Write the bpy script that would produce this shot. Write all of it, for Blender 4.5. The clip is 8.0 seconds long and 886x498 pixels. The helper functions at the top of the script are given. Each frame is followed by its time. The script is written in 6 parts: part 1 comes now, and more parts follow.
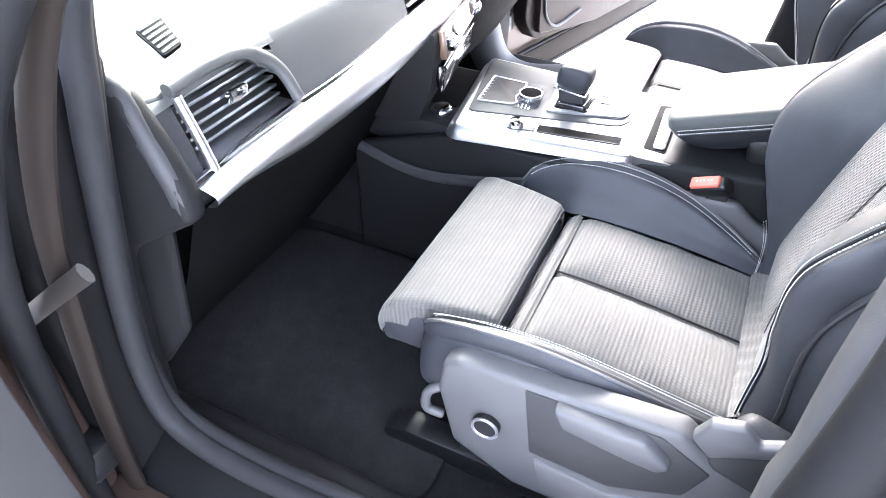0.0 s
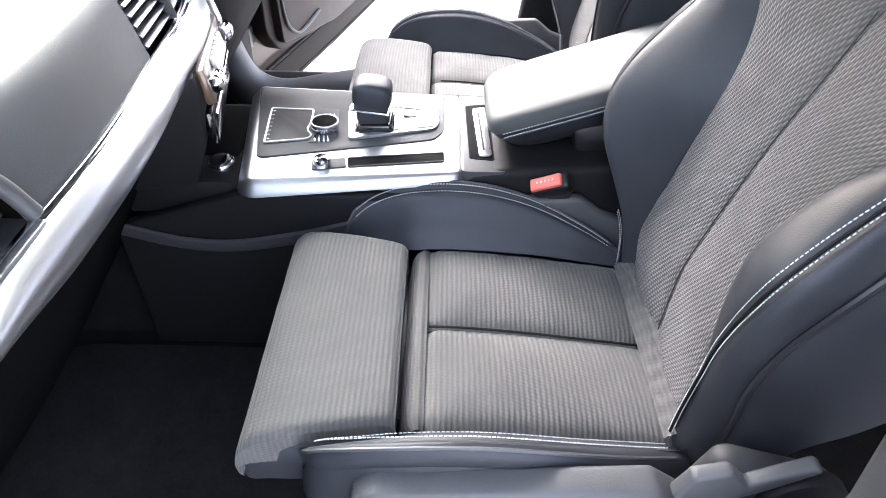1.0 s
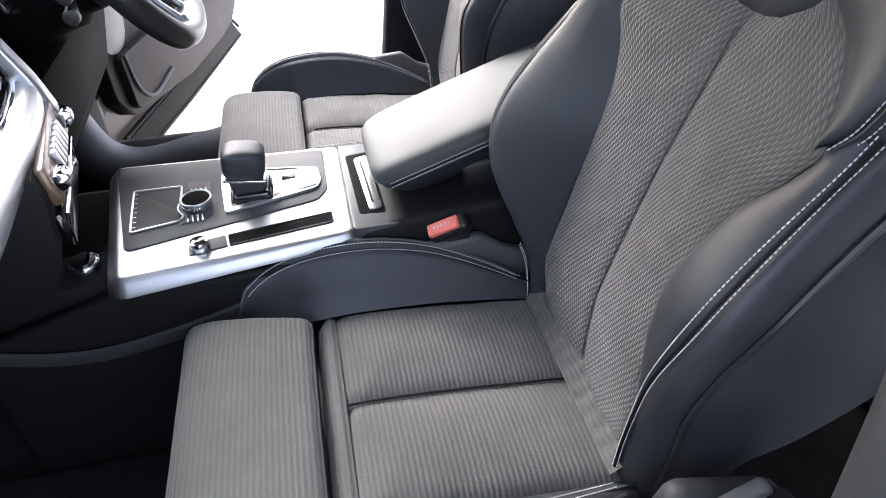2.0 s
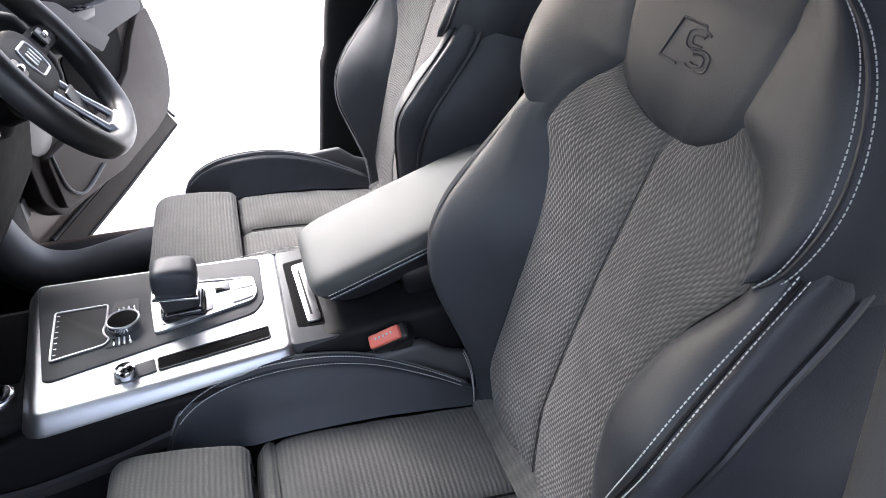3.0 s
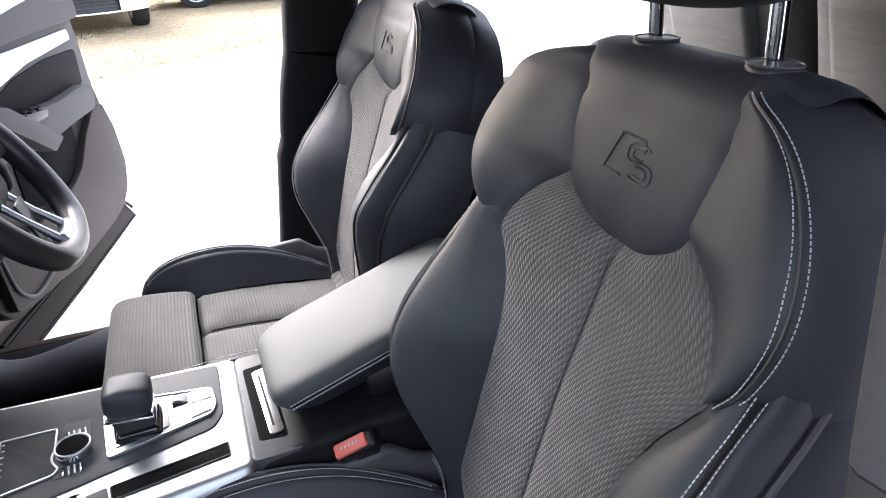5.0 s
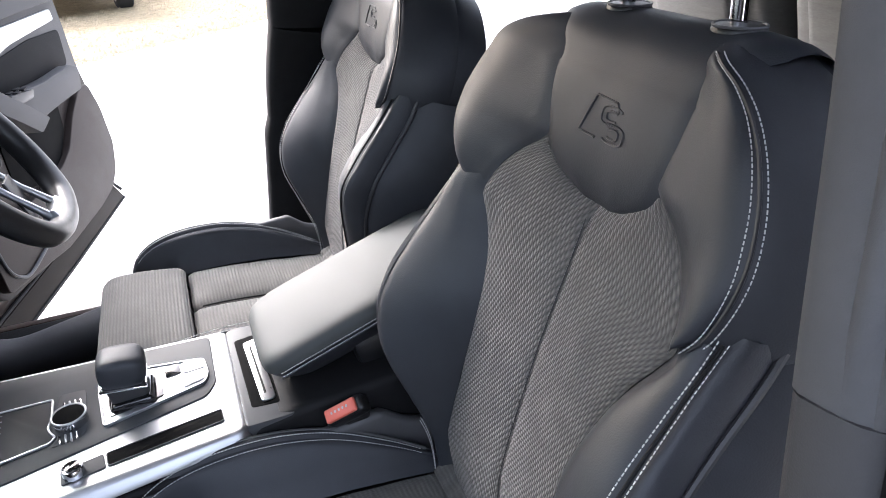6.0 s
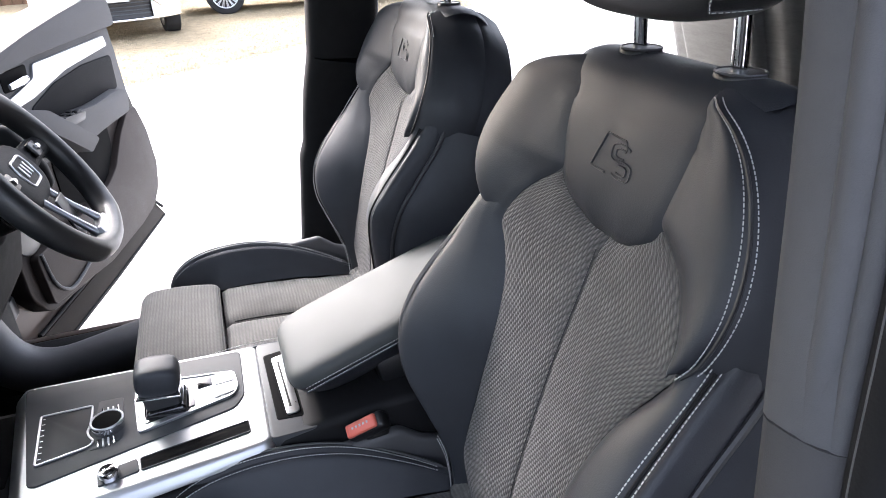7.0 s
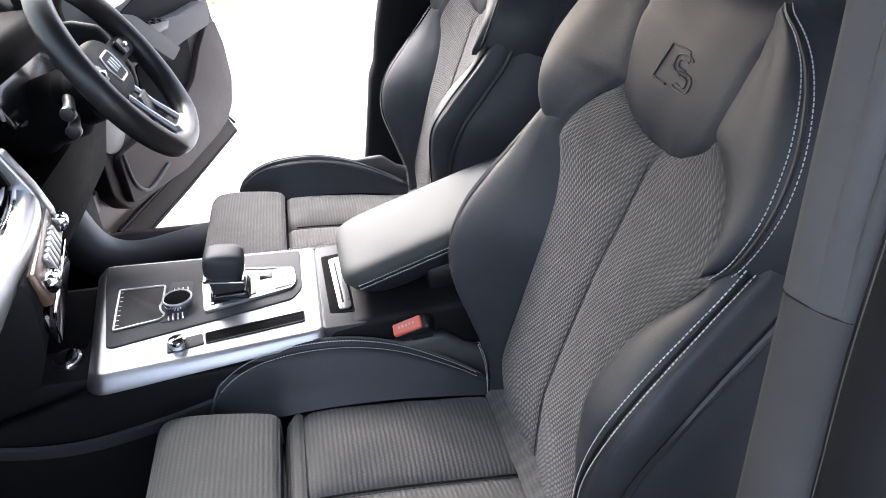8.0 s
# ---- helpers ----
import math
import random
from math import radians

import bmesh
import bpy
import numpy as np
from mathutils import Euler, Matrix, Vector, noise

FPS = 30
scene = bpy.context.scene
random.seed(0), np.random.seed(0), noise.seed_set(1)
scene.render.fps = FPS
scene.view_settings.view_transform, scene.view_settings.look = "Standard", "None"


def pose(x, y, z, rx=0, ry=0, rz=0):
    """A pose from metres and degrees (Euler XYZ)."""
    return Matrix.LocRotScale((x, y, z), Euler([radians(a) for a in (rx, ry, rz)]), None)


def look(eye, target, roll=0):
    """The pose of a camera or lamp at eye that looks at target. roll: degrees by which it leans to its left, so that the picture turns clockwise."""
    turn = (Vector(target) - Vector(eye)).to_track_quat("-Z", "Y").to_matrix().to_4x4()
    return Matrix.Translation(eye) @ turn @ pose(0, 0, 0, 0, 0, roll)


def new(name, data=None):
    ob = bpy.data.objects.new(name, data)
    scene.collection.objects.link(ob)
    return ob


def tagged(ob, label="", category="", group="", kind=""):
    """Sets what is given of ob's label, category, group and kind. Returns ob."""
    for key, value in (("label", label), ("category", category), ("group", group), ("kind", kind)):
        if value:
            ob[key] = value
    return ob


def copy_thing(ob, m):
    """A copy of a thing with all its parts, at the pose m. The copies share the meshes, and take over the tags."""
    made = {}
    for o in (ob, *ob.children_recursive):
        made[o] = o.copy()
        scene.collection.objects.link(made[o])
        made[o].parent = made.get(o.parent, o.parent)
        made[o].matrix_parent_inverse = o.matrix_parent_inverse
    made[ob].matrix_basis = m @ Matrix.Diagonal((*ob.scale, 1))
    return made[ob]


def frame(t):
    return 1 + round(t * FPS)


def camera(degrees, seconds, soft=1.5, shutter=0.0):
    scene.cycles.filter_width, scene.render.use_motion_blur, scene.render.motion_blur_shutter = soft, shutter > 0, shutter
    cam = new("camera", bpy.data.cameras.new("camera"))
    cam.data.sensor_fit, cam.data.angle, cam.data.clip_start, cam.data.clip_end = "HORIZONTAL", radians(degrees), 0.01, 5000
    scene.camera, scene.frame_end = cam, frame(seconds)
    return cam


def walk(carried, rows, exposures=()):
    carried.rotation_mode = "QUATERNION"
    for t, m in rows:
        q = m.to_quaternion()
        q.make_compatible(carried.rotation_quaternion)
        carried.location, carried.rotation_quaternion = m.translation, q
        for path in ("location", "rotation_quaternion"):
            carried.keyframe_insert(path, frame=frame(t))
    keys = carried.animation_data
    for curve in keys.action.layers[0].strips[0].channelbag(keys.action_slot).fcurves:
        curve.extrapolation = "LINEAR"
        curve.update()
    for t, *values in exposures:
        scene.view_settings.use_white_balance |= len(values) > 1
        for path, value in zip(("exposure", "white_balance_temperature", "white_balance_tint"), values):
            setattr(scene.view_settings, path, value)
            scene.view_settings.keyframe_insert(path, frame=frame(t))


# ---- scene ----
cam = camera(68.7, 8.0, 0.85)
PATH = [
    (0, (-1.082, -0.016, 1.293), (0.301, 0.637, 0.004), 0.6),
    (0.4, (-1.02, 0.03, 1.28), (0.421, 0.507, -0.023), -2.1),
    (0.5, (-0.996, 0.053, 1.273), (0.462, 0.423, -0.045), -1.5),
    (0.7, (-0.958, 0.101, 1.257), (0.58, 0.278, -0.01), 0.1),
    (1, (-0.92, 0.128, 1.25), (0.607, 0.113, -0.041), 1.6),
    (1.2, (-0.9, 0.139, 1.243), (0.605, 0.068, -0.037), -0.2),
    (2.3, (-0.843, 0.118, 1.268), (0.694, -0.279, 0.052), -1.3),
    (2.5, (-0.837, 0.118, 1.274), (0.705, -0.321, 0.079), -1.4),
    (3, (-0.813, 0.101, 1.298), (0.792, -0.405, 0.217), -0.7),
    (3.5, (-0.799, 0.097, 1.311), (0.838, -0.459, 0.305), -1.5),
    (4, (-0.780, 0.086, 1.337), (0.897, -0.498, 0.420), -2.9),
    (4.2, (-0.776, 0.082, 1.344), (0.912, -0.54, 0.472), -2.8),
    (5.5, (-0.804, 0.08, 1.332), (0.836, -0.559, 0.382), -2.1),
    (6, (-0.817, 0.081, 1.33), (0.813, -0.563, 0.366), -2.7),
    (6.5, (-0.834, 0.084, 1.336), (0.821, -0.506, 0.379), -2.2),
    (7, (-0.852, 0.079, 1.35), (0.842, -0.489, 0.451), -2.6),
    (7.4, (-0.868, 0.079, 1.357), (0.853, -0.455, 0.488), -2.5),
    (7.5, (-0.874, 0.083, 1.352), (0.846, -0.466, 0.493), -1.9),
    (7.9, (-0.9, 0.089, 1.327), (0.79, -0.342, 0.347), -0.4),
    (8, (-0.9, 0.086, 1.321), (0.768, -0.282, 0.28), -0.7),
]
walk(cam, [(t, look(eye, target, roll)) for t, eye, target, roll in PATH],
     [(0, 4.65), (0.5, 4.2), (1.0, 3.65), (2.3, 2.88), (3.0, 2.78), (4.2, 2.62), (5.5, 2.78), (8.0, 2.78)])

scene.view_settings.use_white_balance = True
scene.view_settings.white_balance_temperature = 6050
scene.view_settings.white_balance_tint = 14

# ---- world and sun: bright hazy day, sun ahead on the driver's side ----
world = bpy.data.worlds.new("sky")
scene.world = world
world.use_nodes = True
wn, wl = world.node_tree.nodes, world.node_tree.links
sky = wn.new("ShaderNodeTexSky")
sky.sky_type = "NISHITA"
sky.sun_disc = False
sky.sun_elevation, sky.sun_rotation = radians(34), radians(65)
sky.air_density, sky.dust_density, sky.ozone_density = 1.0, 6.0, 0.6
wn["Background"].inputs["Strength"].default_value = 0.15
haze = wn.new("ShaderNodeMix")
haze.data_type = "RGBA"
haze.inputs[0].default_value = 0.45
haze.inputs[7].default_value = (5.0, 5.1, 5.4, 1)      # even white haze over the whole sky
wl.new(sky.outputs["Color"], haze.inputs[6])
wl.new(haze.outputs[2], wn["Background"].inputs["Color"])
sun_data = bpy.data.lights.new("sun", "SUN")
sun_data.energy, sun_data.angle, sun_data.color = 1.9, radians(25), (1.0, 0.98, 0.96)
sun = new("sun", sun_data)
sun.matrix_world = look((9.2, 4.3, 6.85), (0, 0, 0))


# ---- materials ----
def mat(name, base, rough=0.5, metal=0.0, var=0.15, scale=40.0, bump=0.1, bump_scale=400.0, coat=0.0, spec=0.5,
        rough_var=0.08, bump_dist=0.001, second=None, cells=False, stretch=(1, 1, 1)):
    """Principled surface with blotches, fine grain and gloss variation."""
    m = bpy.data.materials.new(name)
    m.use_nodes = True
    n, l = m.node_tree.nodes, m.node_tree.links
    p = n["Principled BSDF"]
    co = n.new("ShaderNodeTexCoord")
    mp = n.new("ShaderNodeMapping")
    mp.inputs["Scale"].default_value = stretch
    l.new(co.outputs["Object"], mp.inputs["Vector"])
    big = n.new("ShaderNodeTexNoise")
    big.inputs["Scale"].default_value = scale * 0.15
    big.inputs["Detail"].default_value = 5
    small = n.new("ShaderNodeTexNoise")
    small.inputs["Scale"].default_value = scale
    small.inputs["Detail"].default_value = 4
    for t in (big, small):
        l.new(mp.outputs["Vector"], t.inputs["Vector"])
    mix = n.new("ShaderNodeMath")
    mix.operation = "ADD"
    l.new(big.outputs["Fac"], mix.inputs[0])
    l.new(small.outputs["Fac"], mix.inputs[1])
    ramp = n.new("ShaderNodeMapRange")
    ramp.inputs["From Min"].default_value, ramp.inputs["From Max"].default_value = 0.6, 1.4
    l.new(mix.outputs[0], ramp.inputs["Value"])
    col = n.new("ShaderNodeMix")
    col.data_type = "RGBA"
    lo = [c * (1 - var) for c in base]
    hi = second or [min(1, c * (1 + var)) for c in base]
    col.inputs[6].default_value, col.inputs[7].default_value = (*lo, 1), (*hi, 1)
    l.new(ramp.outputs["Result"], col.inputs[0])
    l.new(col.outputs[2], p.inputs["Base Color"])
    rr = n.new("ShaderNodeMapRange")
    rr.inputs["To Min"].default_value, rr.inputs["To Max"].default_value = max(0.02, rough - rough_var), min(1, rough + rough_var)
    l.new(small.outputs["Fac"], rr.inputs["Value"])
    l.new(rr.outputs["Result"], p.inputs["Roughness"])
    p.inputs["Metallic"].default_value = metal
    p.inputs["Coat Weight"].default_value = coat
    p.inputs["Coat Roughness"].default_value = 0.08
    p.inputs["Specular IOR Level"].default_value = spec
    if bump:
        if cells:
            g = n.new("ShaderNodeTexVoronoi")
            g.inputs["Scale"].default_value = bump_scale
            out = g.outputs["Distance"]
        else:
            g = n.new("ShaderNodeTexNoise")
            g.inputs["Scale"].default_value = bump_scale
            g.inputs["Detail"].default_value = 3
            out = g.outputs["Fac"]
        l.new(mp.outputs["Vector"], g.inputs["Vector"])
        b = n.new("ShaderNodeBump")
        b.inputs["Strength"].default_value, b.inputs["Distance"].default_value = bump, bump_dist
        l.new(out, b.inputs["Height"])
        l.new(b.outputs["Normal"], p.inputs["Normal"])
    return m


def knit(name, base, high, pitch, dash, slant, bead=0.20, relief=1.0):
    """Ribbed knit: ribs across the seat every `pitch` metres, broken into stitches every `dash` metres. Runs on the UV map, in metres."""
    m = bpy.data.materials.new(name)
    m.use_nodes = True
    n, l = m.node_tree.nodes, m.node_tree.links
    p = n["Principled BSDF"]
    uv = n.new("ShaderNodeUVMap")
    sep = n.new("ShaderNodeSeparateXYZ")
    l.new(uv.outputs["UV"], sep.inputs[0])

    def op(kind, a, b=None):
        k = n.new("ShaderNodeMath")
        k.operation = kind
        for i, v in enumerate((a, b)):
            if v is None:
                continue
            if isinstance(v, (int, float)):
                k.inputs[i].default_value = v
            else:
                l.new(v, k.inputs[i])
        return k.outputs[0]

    wob = n.new("ShaderNodeTexNoise")
    wob.inputs["Scale"].default_value = 90
    l.new(uv.outputs["UV"], wob.inputs["Vector"])
    along = op("ADD", sep.outputs["Y"], op("MULTIPLY", wob.outputs["Fac"], pitch * 0.35))
    across = sep.outputs["X"]
    course = op("ADD", along, op("MULTIPLY", across, slant))
    rib = op("SINE", op("MULTIPLY", course, 2 * math.pi / pitch))
    row = op("FLOOR", op("DIVIDE", course, pitch))
    st = op("SINE", op("ADD", op("MULTIPLY", across, 2 * math.pi / dash), op("MULTIPLY", row, 2.1)))
    rub = n.new("ShaderNodeTexNoise")
    rub.inputs["Scale"].default_value = 28
    rub.inputs["Detail"].default_value = 4
    l.new(uv.outputs["UV"], rub.inputs["Vector"])
    worn = op("ADD", op("MULTIPLY", rub.outputs["Fac"], 1.6), 0.15)
    h = op("MULTIPLY", op("ADD", op("MULTIPLY", rib, 0.50 - bead), op("MULTIPLY", st, bead)), worn)
    height = op("ADD", h, 0.5)
    soil = n.new("ShaderNodeTexNoise")
    soil.inputs["Scale"].default_value = 9
    soil.inputs["Detail"].default_value = 6
    l.new(uv.outputs["UV"], soil.inputs["Vector"])
    fac = op("ADD", op("MULTIPLY", op("SUBTRACT", height, 0.5), 0.62 * relief), op("ADD", op("MULTIPLY", op("ADD", soil.outputs["Fac"], rub.outputs["Fac"]), 0.46), 0.13))
    col = n.new("ShaderNodeMix")
    col.data_type = "RGBA"
    col.inputs[6].default_value, col.inputs[7].default_value = (*base, 1), (*high, 1)
    l.new(fac, col.inputs[0])
    l.new(col.outputs[2], p.inputs["Base Color"])
    p.inputs["Roughness"].default_value = 0.85
    p.inputs["Specular IOR Level"].default_value = 0.25
    p.inputs["Sheen Weight"].default_value = 0.15
    b = n.new("ShaderNodeBump")
    b.inputs["Strength"].default_value, b.inputs["Distance"].default_value = 0.7 * relief, 0.002
    l.new(height, b.inputs["Height"])
    l.new(b.outputs["Normal"], p.inputs["Normal"])
    return m


def glass(name, tint=(1, 1, 1), rough=0.0):
    m = bpy.data.materials.new(name)
    m.use_nodes = True
    p = m.node_tree.nodes["Principled BSDF"]
    p.inputs["Base Color"].default_value = (*tint, 1)
    p.inputs["Roughness"].default_value = rough
    p.inputs["Transmission Weight"].default_value = 1
    p.inputs["IOR"].default_value = 1.45
    return m


LEATHER = mat("leather", (0.0265, 0.0290, 0.0345), 0.52, spec=0.4, var=0.2, scale=25, bump=0.18, bump_scale=700, bump_dist=0.0006, cells=True)
LEATHER_SIDE = mat("leather_side", (0.030, 0.0315, 0.0365), 0.52, spec=0.35, var=0.2, scale=25, bump=0.2, bump_scale=650, bump_dist=0.0006, cells=True)
KNIT = knit("knit", (0.052, 0.0510, 0.0485), (0.110, 0.1055, 0.0990), 0.0064, 0.005, 0.0, 0.09, 0.62)
KNIT_BACK = knit("knit_back", (0.034, 0.034, 0.034), (0.122, 0.117, 0.111), 0.0100, 0.0034, 1.6)
# armrest leather, made paler to hold the light on the lid's top
ARM_LIT_LEATHER = mat("lit_arm_leather", (0.046, 0.050, 0.048), 0.66, var=0.12, scale=25, bump=0.08, bump_scale=700, bump_dist=0.0004, cells=True, spec=0.45)
BENCH = mat("pale_knit", (0.105, 0.105, 0.103), 0.85, var=0.2, scale=200, bump=0.6, bump_scale=500, bump_dist=0.001, stretch=(0.5, 1, 3))
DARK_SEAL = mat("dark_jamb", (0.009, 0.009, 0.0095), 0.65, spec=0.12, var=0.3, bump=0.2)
# door trim with low shade and brown reflection put into the colour, two depths
DOOR_SHADE = mat("shaded_door_trim", (0.015, 0.0112, 0.0098), 0.6, var=0.2, scale=20, bump=0.25, bump_scale=900, bump_dist=0.0005, cells=True, spec=0.15)
DOOR_LOW_SHADE = mat("shaded_lower_door_trim", (0.024, 0.0182, 0.0160), 0.6, var=0.2, scale=20, bump=0.25, bump_scale=900, bump_dist=0.0005, cells=True, spec=0.2)
DOOR_INSERT = mat("door_insert", (0.0085, 0.0085, 0.0092), 0.75, var=0.2, scale=20, bump=0.3, bump_scale=900, bump_dist=0.0005, cells=True, spec=0.08)
STRAP = mat("strap_steel", (0.014, 0.0115, 0.0095), 0.6, 0.0, var=0.2, bump=0.1)
HEAD_LEATHER = mat("headrest_leather", (0.014, 0.014, 0.015), 0.45, var=0.2, scale=25, bump=0.2, bump_scale=650, bump_dist=0.0006, cells=True)
WHEEL_LEATHER = mat("wheel_leather", (0.012, 0.012, 0.013), 0.4, var=0.2, bump=0.2, bump_scale=700, bump_dist=0.0005, cells=True)
THREAD = mat("thread", (0.50, 0.50, 0.49), 0.8, bump=0)
JAMB_SEAL = mat("jamb_seal", (0.016, 0.016, 0.018), 0.65, spec=0.2, var=0.25, scale=60, bump=0.3, bump_scale=700)
# the body's brown paint again, darkened to carry the shade on the flanges
SHADED_PAINT = mat("shaded_paint", (0.0115, 0.0084, 0.0066), 0.7, 0.0, spec=0.15, var=0.3, scale=12, bump=0.1)
PIPING = mat("piping", (0.020, 0.020, 0.023), 0.45, bump=0.2)
DASH = mat("dash_skin", (0.058, 0.059, 0.058), 0.5, var=0.12, scale=20, bump=0.25, bump_scale=900, bump_dist=0.0005, cells=True)
SEAT_TRIM = mat("seat_plastic", (0.066, 0.066, 0.069), 0.5, var=0.12, scale=20, bump=0.25, bump_scale=900, bump_dist=0.0005, cells=True)
DOOR_TRIM = mat("door_trim", (0.052, 0.0515, 0.053), 0.6, var=0.15, scale=20, bump=0.25, bump_scale=900, bump_dist=0.0005, cells=True, spec=0.16)
TRIM = mat("soft_trim", (0.030, 0.030, 0.032), 0.55, spec=0.3, var=0.12, scale=20, bump=0.3, bump_scale=900, bump_dist=0.0005, cells=True)
TRIM_DARK = mat("dark_trim", (0.0088, 0.0088, 0.0095), 0.62, spec=0.17, var=0.15, scale=20, bump=0.3, bump_scale=900, bump_dist=0.0005, cells=True)
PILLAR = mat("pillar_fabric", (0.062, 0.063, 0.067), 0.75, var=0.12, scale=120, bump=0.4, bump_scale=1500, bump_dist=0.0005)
BLACK = mat("black_plastic", (0.008, 0.008, 0.009), 0.4, var=0.2, bump=0.1)
PIANO = mat("gloss_black", (0.006, 0.006, 0.007), 0.12, var=0.2, bump=0, coat=0.5)
SATIN = mat("satin_panel", (0.046, 0.048, 0.051), 0.55, spec=0.30, var=0.15, scale=60, bump=0.1, bump_scale=1200, bump_dist=0.0003)
ALU = mat("brushed_aluminium", (0.47, 0.475, 0.49), 0.42, 1.0, var=0.06, scale=60, bump=0.15, bump_scale=300, bump_dist=0.0003, stretch=(8, 0.6, 8), rough_var=0.06)
ALU_DASH = mat("brushed_dash_strip", (0.50, 0.51, 0.53), 0.36, 1.0, var=0.06, scale=60, bump=0.15, bump_scale=300, bump_dist=0.0003, stretch=(0.6, 8, 8))
CHROME = mat("chrome", (0.78, 0.78, 0.8), 0.1, 1.0, var=0.03, bump=0, rough_var=0.03)
CARPET = mat("carpet", (0.013, 0.013, 0.0136), 0.95, var=0.4, scale=160, bump=1.0, bump_scale=900, bump_dist=0.004, spec=0.1)
MAT_RUG = mat("floor_mat", (0.023, 0.0226, 0.0238), 0.95, var=0.35, scale=200, bump=1.0, bump_scale=1100, bump_dist=0.003, spec=0.1)
RED = mat("red_plastic", (0.78, 0.17, 0.12), 0.4, var=0.06, bump=0.05)
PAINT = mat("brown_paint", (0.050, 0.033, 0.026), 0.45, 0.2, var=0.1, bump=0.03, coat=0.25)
SEAL = mat("rubber_seal", (0.009, 0.009, 0.010), 0.7, spec=0.15, var=0.2, bump=0.2)

def tinted_pane(name, tint, gloss):
    """Thin tinted pane: light goes straight through it, a little is mirrored."""
    m = bpy.data.materials.new(name)
    m.use_nodes = True
    n, l = m.node_tree.nodes, m.node_tree.links
    n.remove(n["Principled BSDF"])
    clear, shine, mix = n.new("ShaderNodeBsdfTransparent"), n.new("ShaderNodeBsdfGlossy"), n.new("ShaderNodeMixShader")
    clear.inputs["Color"].default_value = (*tint, 1)
    shine.inputs["Roughness"].default_value = 0.02
    mix.inputs[0].default_value = gloss
    l.new(clear.outputs[0], mix.inputs[1])
    l.new(shine.outputs[0], mix.inputs[2])
    l.new(mix.outputs[0], n["Material Output"].inputs["Surface"])
    return m


WINDSCREEN = tinted_pane("windscreen_glass", (0.80, 0.84, 0.82), 0.05)
LAMP_GLASS = glass("lamp_glass", (0.9, 0.93, 0.95), 0.05)
# near black: paints shade under the dash and in wells; also real black parts
BLACK_SHADE = mat("black_and_shade", (0.003, 0.003, 0.0032), 0.8, spec=0.05, var=0.3, bump=0.2)
PAD = mat("pad_surface", (0.024, 0.025, 0.027), 0.50, spec=0.2, var=0.2, scale=60, bump=0.1, bump_scale=1500, bump_dist=0.0002)
SCREEN = mat("screen", (0.006, 0.006, 0.008), 0.15, bump=0)
# unseen lining, kept dark so that little light bounces onto the seat tops
LINING = mat("headlining", (0.035, 0.035, 0.036), 0.9, var=0.06, scale=300, bump=0.3, bump_scale=1500)
WHITE_PAINT = mat("white_paint", (0.78, 0.79, 0.80), 0.25, var=0.02, bump=0, coat=0.8)
SILVER_PAINT = mat("silver_paint", (0.42, 0.43, 0.45), 0.3, 0.5, var=0.03, bump=0, coat=0.8)
TYRE = mat("tyre", (0.018, 0.018, 0.019), 0.8, var=0.3, scale=30, bump=0.3)
RIM = mat("alloy_rim", (0.6, 0.6, 0.62), 0.3, 1.0, var=0.05, bump=0)
CONCRETE = mat("pale_concrete", (0.57, 0.565, 0.55), 0.9, var=0.12, scale=3, bump=0.4, bump_scale=60, bump_dist=0.003)
GRAVEL_BED = mat("gravel_bed", (0.34, 0.265, 0.155), 0.95, var=0.4, scale=60, bump=1.0, bump_scale=55, bump_dist=0.03, cells=True)
PEBBLE = mat("pebble", (0.36, 0.285, 0.18), 0.85, var=0.35, scale=30, bump=0.3, bump_scale=120)
WOOD = mat("brown_fence", (0.16, 0.09, 0.05), 0.8, var=0.3, scale=12, bump=0.4, bump_scale=60, stretch=(6, 6, 0.6))


# ---- mesh helpers ----
BASE = {}
FLIPPED = set()


def thing(name, at, label, category, group="", kind=""):
    ob = new(name)
    ob.location = at
    ob.empty_display_size = 0.05
    BASE[ob.name] = Vector(at)
    return tagged(ob, label, category, group, kind)


def part(name, bm, material, parent, label="", sharp=38):
    """One mesh under a thing or a part. Its points are given in the thing's axes, measured from the world's origin."""
    me = bpy.data.meshes.new(name)
    root = parent
    while root.parent:
        root = root.parent
    bmesh.ops.translate(bm, verts=bm.verts, vec=-BASE[root.name])
    if root.name in FLIPPED:
        bmesh.ops.scale(bm, vec=(1, -1, 1), verts=bm.verts)
        bmesh.ops.reverse_faces(bm, faces=bm.faces[:])
    bm.normal_update()
    bm.to_mesh(me)
    bm.free()
    me.materials.append(material)
    me.shade_smooth()
    me.set_sharp_from_angle(angle=radians(sharp))
    ob = new(name, me)
    ob.parent = parent
    return tagged(ob, label)


def solo(name, bm, material, label, category, kind="", group="", sharp=38):
    """A top-level thing of one mesh, with its origin at the world's."""
    me = bpy.data.meshes.new(name)
    bm.normal_update()
    bm.to_mesh(me)
    bm.free()
    me.materials.append(material)
    me.shade_smooth()
    me.set_sharp_from_angle(angle=radians(sharp))
    return tagged(new(name, me), label, category, group, kind)


def box(c, size, bevel=0.0, rot=(0, 0, 0), seg=2, bm=None):
    own = bmesh.new()
    bmesh.ops.create_cube(own, size=1)
    bmesh.ops.scale(own, vec=size, verts=own.verts)
    if bevel:
        bmesh.ops.bevel(own, geom=own.edges[:], offset=min(bevel, min(size) * 0.49), segments=seg, affect="EDGES", profile=0.5)
    own.transform(pose(*c, *rot))
    return join(bm, own)


